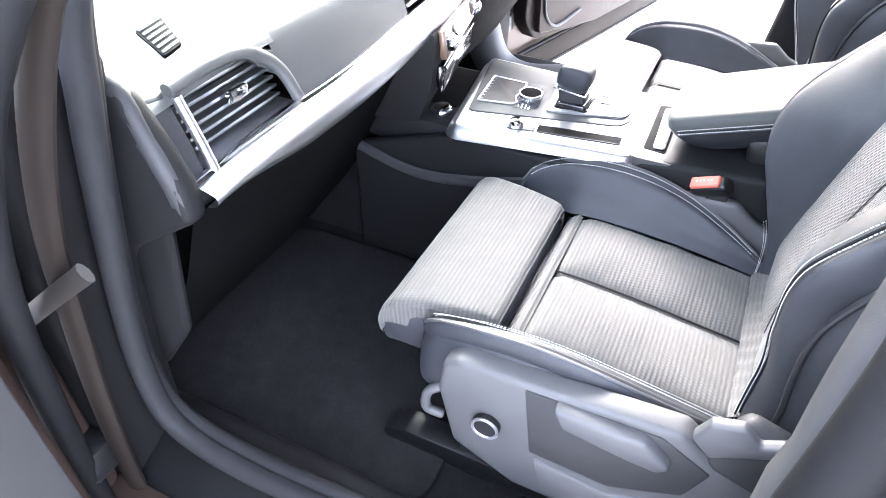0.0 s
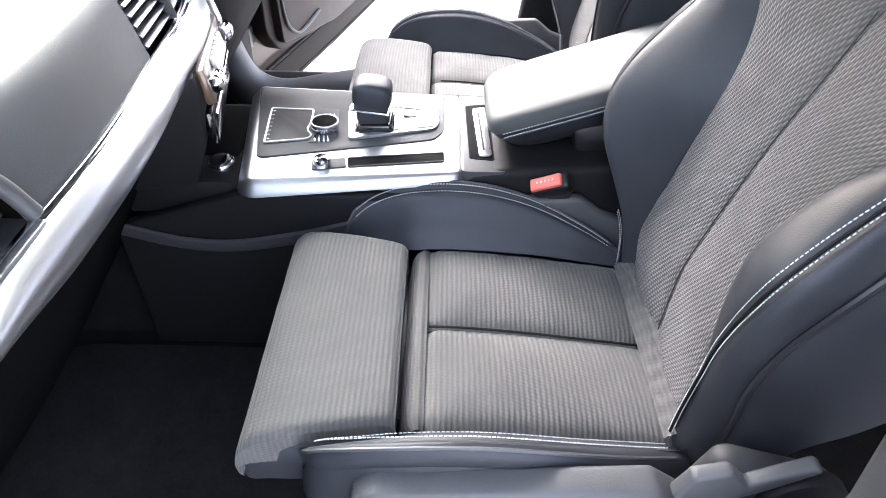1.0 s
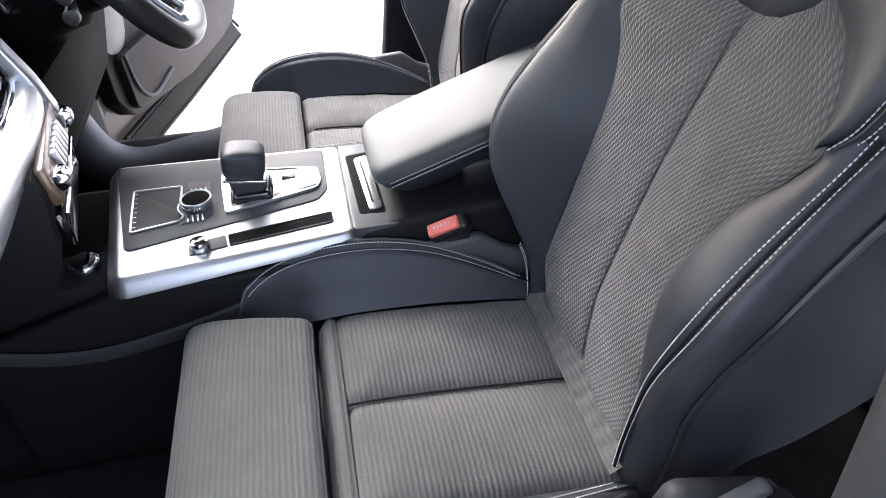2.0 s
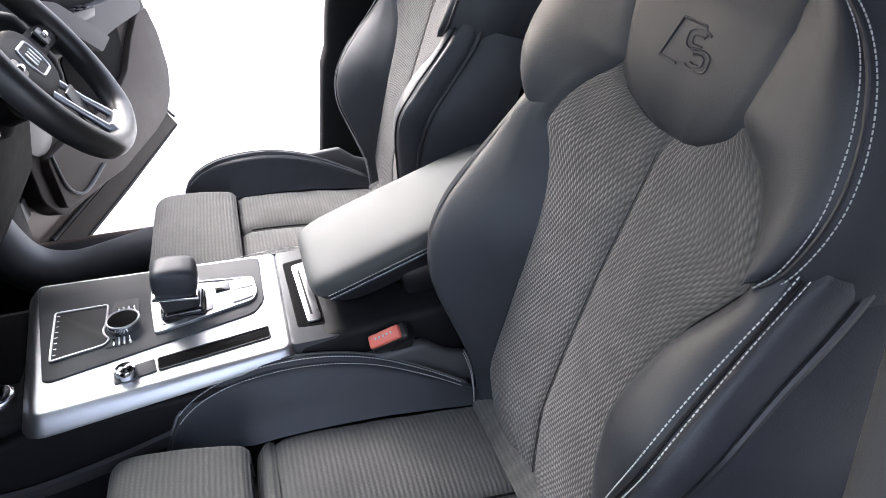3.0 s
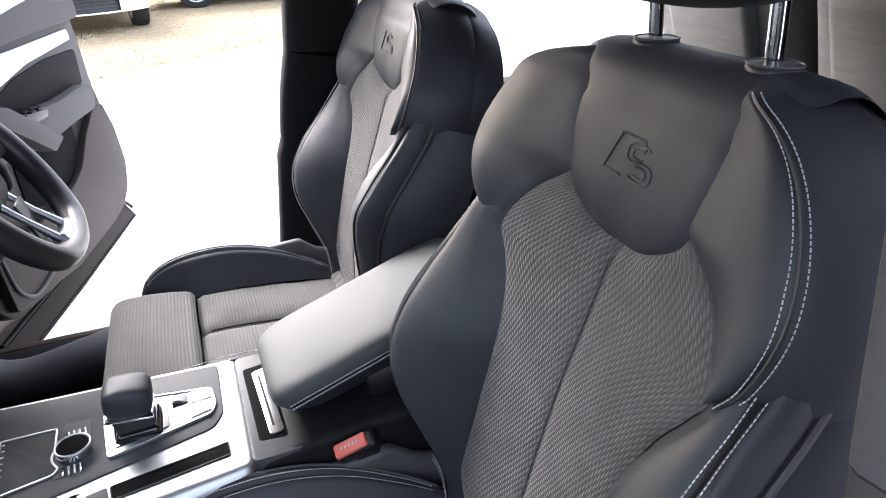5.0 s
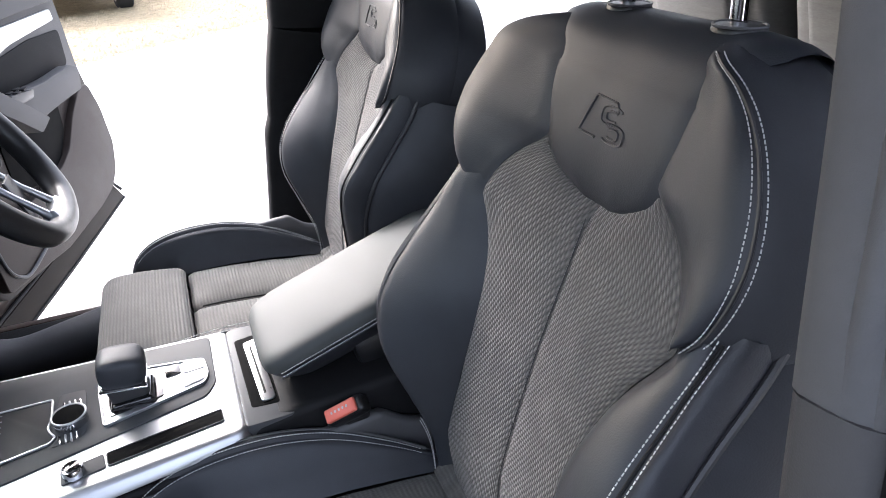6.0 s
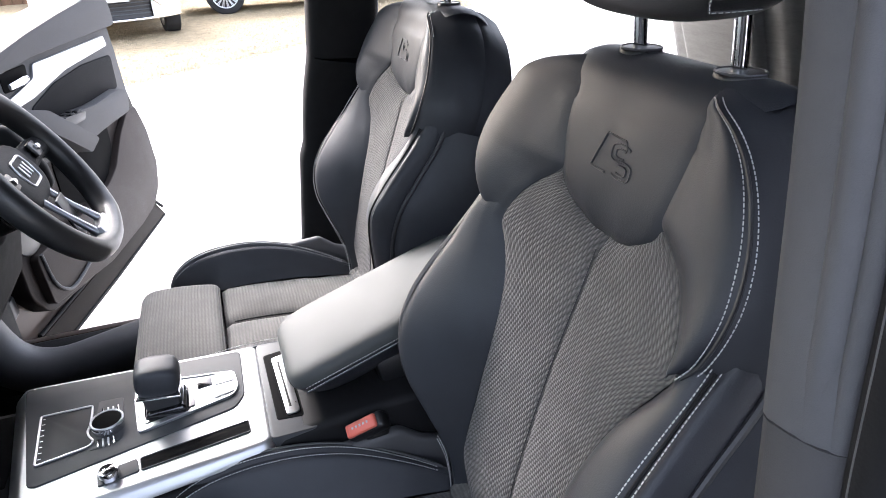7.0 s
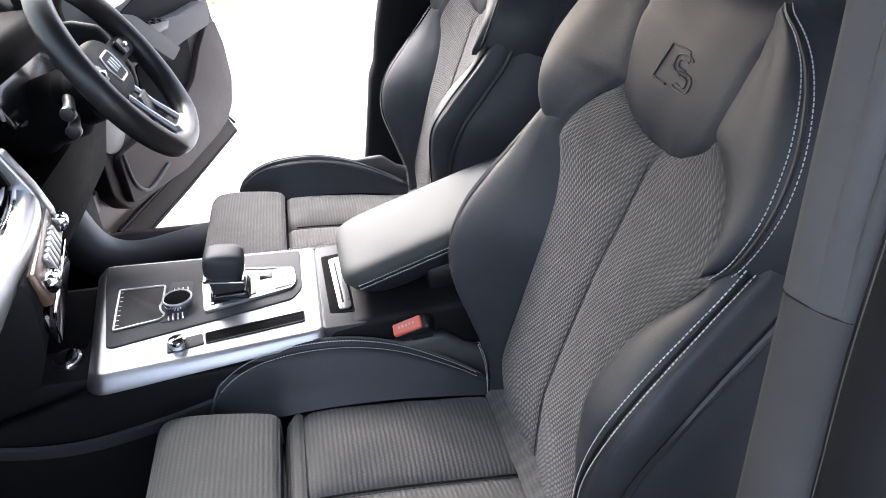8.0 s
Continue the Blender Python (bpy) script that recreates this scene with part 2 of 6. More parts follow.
def join(bm, own):
    if bm is None:
        return own
    me = bpy.data.meshes.new("tmp")
    own.to_mesh(me)
    own.free()
    bm.from_mesh(me)
    bpy.data.meshes.remove(me)
    return bm


def prism(pts, axis, a, b, bevel=0.0, seg=2, bm=None):
    """A closed outline, in the other two axes in order, drawn out along one axis from a to b."""
    own = bmesh.new()

    def put(p, h):
        q = list(p)
        q.insert(axis, h)
        return own.verts.new(q)
    lo, hi = [put(p, a) for p in pts], [put(p, b) for p in pts]
    own.faces.new(lo)
    own.faces.new(hi[::-1])
    for i in range(len(pts)):
        j = (i + 1) % len(pts)
        own.faces.new((lo[i], hi[i], hi[j], lo[j]))
    bmesh.ops.recalc_face_normals(own, faces=own.faces[:])
    if bevel:
        es = [e for e in own.edges if e.is_manifold and e.calc_face_angle(0) > 0.35]
        bmesh.ops.bevel(own, geom=es, offset=bevel, segments=seg, affect="EDGES", profile=0.5, clamp_overlap=True)
    return join(bm, own)


def cyl(c, axis, r, h, r2=None, bevel=0.0, n=32, seg=2, bm=None):
    own = bmesh.new()
    bmesh.ops.create_cone(own, cap_ends=True, segments=n, radius1=r, radius2=r if r2 is None else r2, depth=h)
    if bevel:
        es = [e for e in own.edges if e.calc_face_angle(0) > 0.7]
        bmesh.ops.bevel(own, geom=es, offset=bevel, segments=seg, affect="EDGES", profile=0.5)
    own.transform(Matrix.Translation(c) @ Vector(axis).to_track_quat("Z", "Y").to_matrix().to_4x4())
    return join(bm, own)


def tube(pts, r, n=10, closed=False, bm=None, squash=None, power=1.0):
    """A swept round bar through the points; r: one radius or one for each point."""
    own = bmesh.new()
    pts = [Vector(p) for p in pts]
    k = len(pts)
    rings, up = [], None
    for i, p in enumerate(pts):
        d = (pts[(i + 1) % k] - pts[i - 1]) if closed else (pts[min(i + 1, k - 1)] - pts[max(i - 1, 0)])
        d.normalize()
        if up is None:
            up = Vector((0, 0, 1)) if abs(d.z) < 0.9 else Vector((1, 0, 0))
        side = d.cross(up).normalized()
        up = side.cross(d).normalized()
        rad = r[i] if isinstance(r, (list, tuple)) else r
        s0, s1 = squash or (1, 1)
        rings.append([own.verts.new(p + (side * math.copysign(abs(math.cos(a)) ** power, math.cos(a)) * s0 + up * math.copysign(abs(math.sin(a)) ** power, math.sin(a)) * s1) * rad) for a in (2 * math.pi * j / n for j in range(n))])
    for i in range(k if closed else k - 1):
        a, b = rings[i], rings[(i + 1) % k]
        for j in range(n):
            own.faces.new((a[j], a[(j + 1) % n], b[(j + 1) % n], b[j]))
    if not closed:
        own.faces.new(rings[0][::-1])
        own.faces.new(rings[-1])
    bmesh.ops.recalc_face_normals(own, faces=own.faces[:])
    return join(bm, own)


def curve_through(pts, n):
    """n + 1 points of a smooth line through the given ones."""
    p = [Vector(q) for q in pts]
    p = [p[0] * 2 - p[1]] + p + [p[-1] * 2 - p[-2]]
    out = []
    for i in range(n + 1):
        t = i / n * (len(pts) - 1)
        k = min(int(t), len(pts) - 2)
        f = t - k
        a, b, c, d = p[k:k + 4]
        out.append(0.5 * (2 * b + (c - a) * f + (2 * a - 5 * b + 4 * c - d) * f * f + (3 * b - a - 3 * c + d) * f ** 3))
    return out


def ease(table, s):
    """Smooth reading of rows (s, value)."""
    if s <= table[0][0]:
        return table[0][1]
    if s >= table[-1][0]:
        return table[-1][1]
    for i in range(len(table) - 1):
        (a, va), (b, vb) = table[i], table[i + 1]
        if a <= s <= b:
            ma = (vb - table[i - 1][1]) / (b - table[i - 1][0]) if i else (vb - va) / (b - a)
            mb = (table[i + 2][1] - va) / (table[i + 2][0] - a) if i + 2 < len(table) else (vb - va) / (b - a)
            h, f = b - a, (s - a) / (b - a)
            return ((2 * f ** 3 - 3 * f * f + 1) * va + (f ** 3 - 2 * f * f + f) * h * ma
                    + (3 * f * f - 2 * f ** 3) * vb + (f ** 3 - f * f) * h * mb)


def sheet(fn, na, nb, sides="", groove=0.006, width=0.011, puff=0.0, flip=False, bm=None, wrinkle=0.0, lift=None, length=None, uvs=None):
    """An upholstery panel: fn(a, b) gives its points for a and b from 0 to 1. The edges named in sides (a0, a1, b0, b1 as l r d u) sink into a seam."""
    P = np.array([[fn(i / na, j / nb) for j in range(nb + 1)] for i in range(na + 1)], float)
    da, db = np.gradient(P, axis=0), np.gradient(P, axis=1)
    N = np.cross(da, db)
    N /= np.maximum(np.linalg.norm(N, axis=2, keepdims=True), 1e-9)
    if flip:
        N = -N
    la = np.cumsum(np.linalg.norm(np.diff(P, axis=0), axis=2), axis=0)
    la = np.concatenate([np.zeros((1, nb + 1)), la])
    lb = np.cumsum(np.linalg.norm(np.diff(P, axis=1), axis=2), axis=1)
    lb = np.concatenate([np.zeros((na + 1, 1)), lb], axis=1)
    off = np.zeros((na + 1, nb + 1))
    dist = np.full((na + 1, nb + 1), 9.0)
    for side, d in (("l", la), ("r", la[-1:] - la), ("d", lb), ("u", lb[:, -1:] - lb)):
        if side in sides:
            dist = np.minimum(dist, d)
            off -= groove * np.exp(-(d / width) ** 2)
    if puff:
        off += puff * (1 - np.exp(-(dist / 0.035) ** 2))
    if wrinkle:
        for i in range(na + 1):
            for j in range(nb + 1):
                off[i, j] += wrinkle * noise.noise(Vector(P[i, j]) * 22)
    if lift:
        for i in range(na + 1):
            for j in range(nb + 1):
                off[i, j] += lift(i / na, j / nb)
    P = P + N * off[..., None]
    own = bmesh.new()
    uv = own.loops.layers.uv.new("UVMap")
    V = [[own.verts.new(P[i, j]) for j in range(nb + 1)] for i in range(na + 1)]
    mid = la[na // 2]
    for i in range(na):
        for j in range(nb):
            q = [(i, j), (i + 1, j), (i + 1, j + 1), (i, j + 1)]
            if flip:
                q = q[::-1]
            f = own.faces.new([V[a][b] for a, b in q])
            for loop, (a, b) in zip(f.loops, q):
                loop[uv].uv = uvs(a / na, b / nb) if uvs else (la[a, b], b / nb * length if length else lb[a, b])
    if bm is None:
        return own
    return join(bm, own)


def stitches(pts, lift, pitch=0.0046, length=0.0031, r=0.00045, bm=None):
    """Thread along a line of (place, normal) rows: one small bar for each stitch."""
    own = bmesh.new() if bm is None else bm
    P = [Vector(p) for p, _ in pts]
    N = [Vector(n) for _, n in pts]
    run = [0.0]
    for a, b in zip(P, P[1:]):
        run.append(run[-1] + (b - a).length)
    k, s = 0, 0.0
    while s < run[-1] - length:
        while k < len(run) - 2 and run[k + 1] < s:
            k += 1
        f = (s - run[k]) / max(run[k + 1] - run[k], 1e-9)
        p, d, n = P[k].lerp(P[k + 1], f), (P[k + 1] - P[k]).normalized(), N[k]
        w = d.cross(n).normalized() * r
        h = n.normalized() * r
        o = p + n.normalized() * lift
        e = o + d * length
        v = [own.verts.new(q) for q in (o - w - h, o + w - h, o + w + h, o - w + h, e - w - h, e + w - h, e + w + h, e - w + h)]
        for q in ((0, 1, 2, 3), (7, 6, 5, 4), (0, 4, 5, 1), (1, 5, 6, 2), (2, 6, 7, 3), (3, 7, 4, 0)):
            own.faces.new([v[i] for i in q])
        s += pitch
    return own

# ---- front seats ----
C = -0.355                      # middle of the passenger seat
RECLINE = radians(16)
ES = Vector((0, -math.sin(RECLINE), math.cos(RECLINE)))
EN = Vector((0, math.cos(RECLINE), math.sin(RECLINE)))
FOOT = Vector((C, -0.105, 0.60))
TOP = 0.616
WING_TOP = 0.652
MID_D = [(0, -0.050), (0.06, -0.032), (0.11, -0.0187), (0.17, -0.0068), (0.33, -0.0046), (0.445, -0.0112), (0.52, -0.0135), (0.58, -0.013), (TOP, -0.014)]
BIB_D = [(0.482, -0.036), (0.490, -0.026), (0.50, -0.018), (0.51, -0.0125), (0.53, -0.007), (0.56, -0.003), (0.60, -0.002), (TOP, -0.005)]
BIB_U = [(0.4865, 0.004), (0.491, 0.020), (0.495, 0.030), (0.500, 0.040), (0.5085, 0.058), (0.518, 0.071), (0.528, 0.0785), (0.54, 0.083), (0.56, 0.0895), (0.59, 0.095), (TOP, 0.096)]
U1 = [(0, 0.113), (0.1, 0.130), (0.2, 0.1225), (0.3, 0.1155), (0.37, 0.129), (0.415, 0.1535), (0.435, 0.1650), (0.455, 0.159), (0.482, 0.143), (0.505, 0.122), (0.520, 0.100), (0.533, 0.0845), (0.55, 0.0865), (0.58, 0.0925), (TOP, 0.096)]
D1 = [(0, -0.051), (0.1, -0.0125), (0.15, -0.005), (0.2, 0.0), (0.3, 0.0055), (0.4, 0.003), (0.445, 0.0085), (0.48, 0.005), (0.52, -0.003), (0.545, 0.001), (0.57, 0.003), (0.60, 0.003), (TOP, 0.0)]
U2 = [(0, 0.138), (0.08, 0.141), (0.14, 0.1495), (0.218, 0.178), (0.31, 0.2155), (0.364, 0.2145), (0.417, 0.209), (0.463, 0.207), (0.48, 0.207)]
H2 = [(0, -0.034), (0.08, -0.011), (0.14, 0.007), (0.218, 0.042), (0.31, 0.0735), (0.364, 0.0585), (0.417, 0.034), (0.463, 0.016), (0.48, 0.011)]
# crest of the far bolster and edge of the far shoulder wing, which are fuller
U2F = [(0, 0.150), (0.06, 0.152), (0.10, 0.153), (0.15, 0.164), (0.2, 0.194), (0.25, 0.218), (0.3, 0.2255), (0.35, 0.226), (0.4, 0.2225), (0.44, 0.218), (0.48, 0.214)]
H2F = [(0, -0.032), (0.06, -0.013), (0.10, 0.006), (0.15, 0.043), (0.2, 0.0785), (0.25, 0.0875), (0.3, 0.0785), (0.35, 0.0585), (0.4, 0.039), (0.44, 0.0245), (0.48, 0.008)]
W2F = [(0.445, 0.209), (0.47, 0.226), (0.5, 0.240), (0.53, 0.2465), (0.56, 0.239), (0.59, 0.228), (0.615, 0.210), (0.632, 0.178), (0.642, 0.138), (WING_TOP, 0.098)]
HW2F = [(0.445, 0.005), (0.47, 0.018), (0.5, 0.022), (0.53, 0.017), (0.56, 0.012), (0.59, 0.006), (0.615, 0.003), (WING_TOP, -0.010)]
U3 = [(0, 0.176), (0.115, 0.185), (0.18, 0.196), (0.26, 0.220), (0.33, 0.234), (0.39, 0.230), (0.447, 0.228), (0.48, 0.228)]
D3 = [(0, -0.060), (0.115, -0.030), (0.18, -0.003), (0.26, 0.0255), (0.33, 0.0275), (0.39, 0.006), (0.447, -0.015), (0.48, -0.021)]
U4 = [(0, 0.186), (0.115, 0.197), (0.2, 0.225), (0.3, 0.250), (0.4, 0.262), (0.445, 0.260), (0.48, 0.250)]
# seam along the front edge of the shoulder wing: half width and height out of the back plane
W2 = [(0.445, 0.184), (0.47, 0.1985), (0.513, 0.2055), (0.55, 0.1965), (0.585, 0.179), (0.61, 0.158), (0.628, 0.136), (0.641, 0.110), (WING_TOP, 0.086)]
HW2 = [(0.445, 0.024), (0.47, 0.023), (0.513, 0.0215), (0.55, 0.017), (0.585, 0.0145), (0.61, 0.0115), (0.634, 0.010), (WING_TOP, 0.004)]
SWELL = [(0.0, 0.0), (0.12, 0.014), (0.3, 0.030), (0.55, 0.038), (1.0, 0.030)]
SWELL_FAR = [(0.0, 0.0), (0.12, 0.004), (0.3, 0.008), (0.55, 0.008), (1.0, 0.000)]
LOW_TOP = 0.478
CREST = 0.445                   # height at which wing meets side bolster


def back_place(u, d, s):
    return FOOT + Vector((u, 0, 0)) + EN * d + ES * s


def back_ribs(s, wing, side=-1):
    p1 = (ease(U1, s), ease(D1, s))
    if wing:
        w = ease(W2, s)
        p2, p3, p4 = (w, ease(HW2, s)), (w + 0.02, 0.0), (w + 0.02, -0.085)
    else:
        crest = (ease(U2F, s), ease(H2F, s)) if side > 0 else (ease(U2, s), ease(H2, s))
        p2, p3, p4 = crest, (ease(U3, s), ease(D3, s)), (ease(U4, s), -0.095)
    return [(-p1[0], p1[1]), (0, ease(MID_D, s)), p1, p2, p3, p4, (p4[0] - 0.01, p4[1] - 0.06)]


def back_point(k, s, side, wing):
    """k: 0 middle, 1 insert's edge, 2 crest of the bolster, 3 side seam, 4 rear edge."""
    r = back_ribs(s, wing, side)
    i = min(int(k), 3)
    f = k - i
    out = []
    for c in (0, 1):
        a, b, d, e = (r[i + j][c] for j in range(4))
        if i == 0:
            out.append(b + (d - b) * (f if c == 0 else f * f))
        else:
            out.append(0.5 * (2 * b + (d - a) * f * 0.9 + (2 * a - 5 * b + 4 * d - e) * f * f * 0.9 + (3 * b - a - 3 * d + e) * f ** 3 * 0.9
                              + 0.1 * 2 * (d - b) * f))
    return back_place(side * out[0], out[1], s)


DOME = 0.125                    # length of the cover over the top edge


def over(p, s, k):
    """Carries a point of the top edge on over the rounded top of the backrest."""
    if s <= TOP:
        return p
    d = (p - FOOT).dot(EN)
    r = max(0.006, (d + 0.112) / 2)
    t = math.pi * (s - TOP) / DOME
    u = p.x - C
    g = min(1, max(0, (k - 1.4) / 2.2))
    rise = min(r, 0.049) * (1 - 0.6 * g * g * (3 - 2 * g))
    q = p - EN * r * (1 - math.cos(t)) + ES * rise * math.sin(min(t, math.pi * 0.97)) ** 0.8
    q.x = C + u * (1 - 0.10 * max(0, k - 0.6) * math.sin(min(t, math.pi / 2)))
    return q


def bolster_swell(a, b, full=0.020):
    """How far the side bolster bulges between insert and seam, fullest at shoulder-blade height."""
    return full * math.sin(math.pi * min(1, a ** 0.9)) ** 1.5 * math.exp(-((b - 0.66) / 0.27) ** 2)


def wing_face(a, b, side):
    """Flat front of the shoulder wing, from the bib's edge to the seam."""
    s = CREST + (WING_TOP - CREST) * b
    si = CREST + (0.645 - CREST) * b
    wide, high = (W2F, HW2F) if side > 0 else (W2, HW2)
    out = Vector((ease(wide, s), ease(high, s), s))
    tuck = max(0, (b - 0.80) / 0.20)
    inn = Vector((ease(U1, min(si, TOP)) - 0.034 * tuck, ease(D1, min(si, TOP)) - max(0, si - TOP) * 0.5 - 0.008 * tuck, si))
    q = inn.lerp(out, a)
    q.y += 0.013 * math.sin(math.pi * a ** 2.0) * (1 - b) ** 0.5 - 0.014 * max(0, (b - 0.93) / 0.07) ** 2
    return back_place(side * q.x, q.y, q.z)


def wing_flank(a, b, side):
    """Deep side of the shoulder wing, from the seam to the rear edge."""
    s = CREST + (WING_TOP - CREST) * b
    wide, high, swell = (W2F, HW2F, SWELL_FAR) if side > 0 else (W2, HW2, SWELL)
    du = ease(wide, min(s + 0.004, WING_TOP)) - ease(wide, s - 0.004)
    ds = min(s + 0.004, WING_TOP) - (s - 0.004)
    n = Vector((ds, -du)).normalized()
    h = ease(swell, a)
    d0 = ease(high, s) - 0.014 * max(0, (b - 0.93) / 0.07) ** 2
    g = max(0, a - 0.45) / 0.55
    return back_place(side * (ease(wide, s) + n.x * h), d0 - (d0 + 0.125) * a, s + n.y * h * (0.45 if side < 0 else 1.0) - 0.012 * g * g * b)


def rows_on(fn, a, b0, b1, side, n=70):
    """Rows of place and outward normal along a line of a panel."""
    rows = []
    for i in range(n + 1):
        b = b0 + (b1 - b0) * i / n
        da = fn(min(a + 0.02, 1), b, side) - fn(max(a - 0.02, 0), b, side)
        db = fn(a, min(b + 0.01, 1), side) - fn(a, max(b - 0.01, 0), side)
        rows.append((fn(a, b, side), (db.cross(da) * side).normalized()))
    return rows


def bib_half(s):
    return ease(BIB_U, s)


def seam_rows(k, s0, s1, side, wing, shift, n=60):
    rows = []
    for i in range(n + 1):
        s = s0 + (s1 - s0) * i / n
        p = back_point(k + shift, s, side, wing)
        a = back_point(k + shift + 0.05, s, side, wing) - back_point(k + shift - 0.05, s, side, wing)
        b = back_point(k + shift, min(s + 0.01, s1), side, wing) - back_point(k + shift, max(s - 0.01, s0), side, wing)
        n_ = b.cross(a) * side
        rows.append((p, n_.normalized()))
    return rows


CUSH_Z = [(-0.16, 0.612), (-0.14, 0.619), (-0.06, 0.630), (0.0, 0.638), (0.08, 0.646), (0.138, 0.648), (0.152, 0.645), (0.164, 0.628), (0.168, 0.600)]
CU1 = [(-0.15, 0.150), (0.0, 0.152), (0.16, 0.154), (0.20, 0.168), (0.27, 0.172)]
CZ1 = [(-0.15, 0.620), (0.0, 0.640), (0.13, 0.646), (0.20, 0.632), (0.265, 0.612)]
CU2 = [(-0.15, 0.160), (-0.08, 0.182), (0.0, 0.200), (0.1, 0.207), (0.2, 0.205), (0.25, 0.192), (0.268, 0.178)]
CZ2 = [(-0.15, 0.628), (-0.08, 0.664), (0.0, 0.696), (0.08, 0.712), (0.16, 0.710), (0.22, 0.694), (0.255, 0.668), (0.270, 0.636)]
CU3 = [(-0.15, 0.185), (-0.08, 0.208), (0.0, 0.224), (0.1, 0.230), (0.2, 0.228), (0.25, 0.212), (0.268, 0.186)]
CZ3 = [(-0.15, 0.618), (-0.08, 0.648), (0.0, 0.676), (0.08, 0.690), (0.16, 0.690), (0.22, 0.676), (0.255, 0.652), (0.270, 0.622)]
CU4 = [(-0.15, 0.200), (0.0, 0.234), (0.1, 0.238), (0.2, 0.236), (0.25, 0.222), (0.268, 0.192)]


def cushion_point(k, y, side):
    p1, p2 = (ease(CU1, y), ease(CZ1, y)), (ease(CU2, y), ease(CZ2, y))
    p3, p4 = (ease(CU3, y), ease(CZ3, y)), (ease(CU4, y), 0.585)
    r = [(0, p1[1] - 0.01), p1, p2, p3, p4, (p4[0] - 0.005, 0.55)]
    i = min(int(k) - 1, 2)
    f = k - 1 - i
    out = []
    for c in (0, 1):
        a, b, d, e = (r[i + j][c] for j in range(4))
        out.append(0.5 * (2 * b + (d - a) * f + (2 * a - 5 * b + 4 * d - e) * f * f + (3 * b - a - 3 * d + e) * f ** 3))
    return Vector((C + side * out[0], y, out[1]))


def cushion_rows(k, y0, y1, side, shift, n=50):
    rows = []
    for i in range(n + 1):
        y = y0 + (y1 - y0) * i / n
        p = cushion_point(k + shift, y, side)
        a = cushion_point(k + shift + 0.05, y, side) - cushion_point(k + shift - 0.05, y, side)
        b = cushion_point(k + shift, min(y + 0.01, y1), side) - cushion_point(k + shift, max(y - 0.01, y0), side)
        rows.append((p, (a.cross(b) * side).normalized()))
    return rows


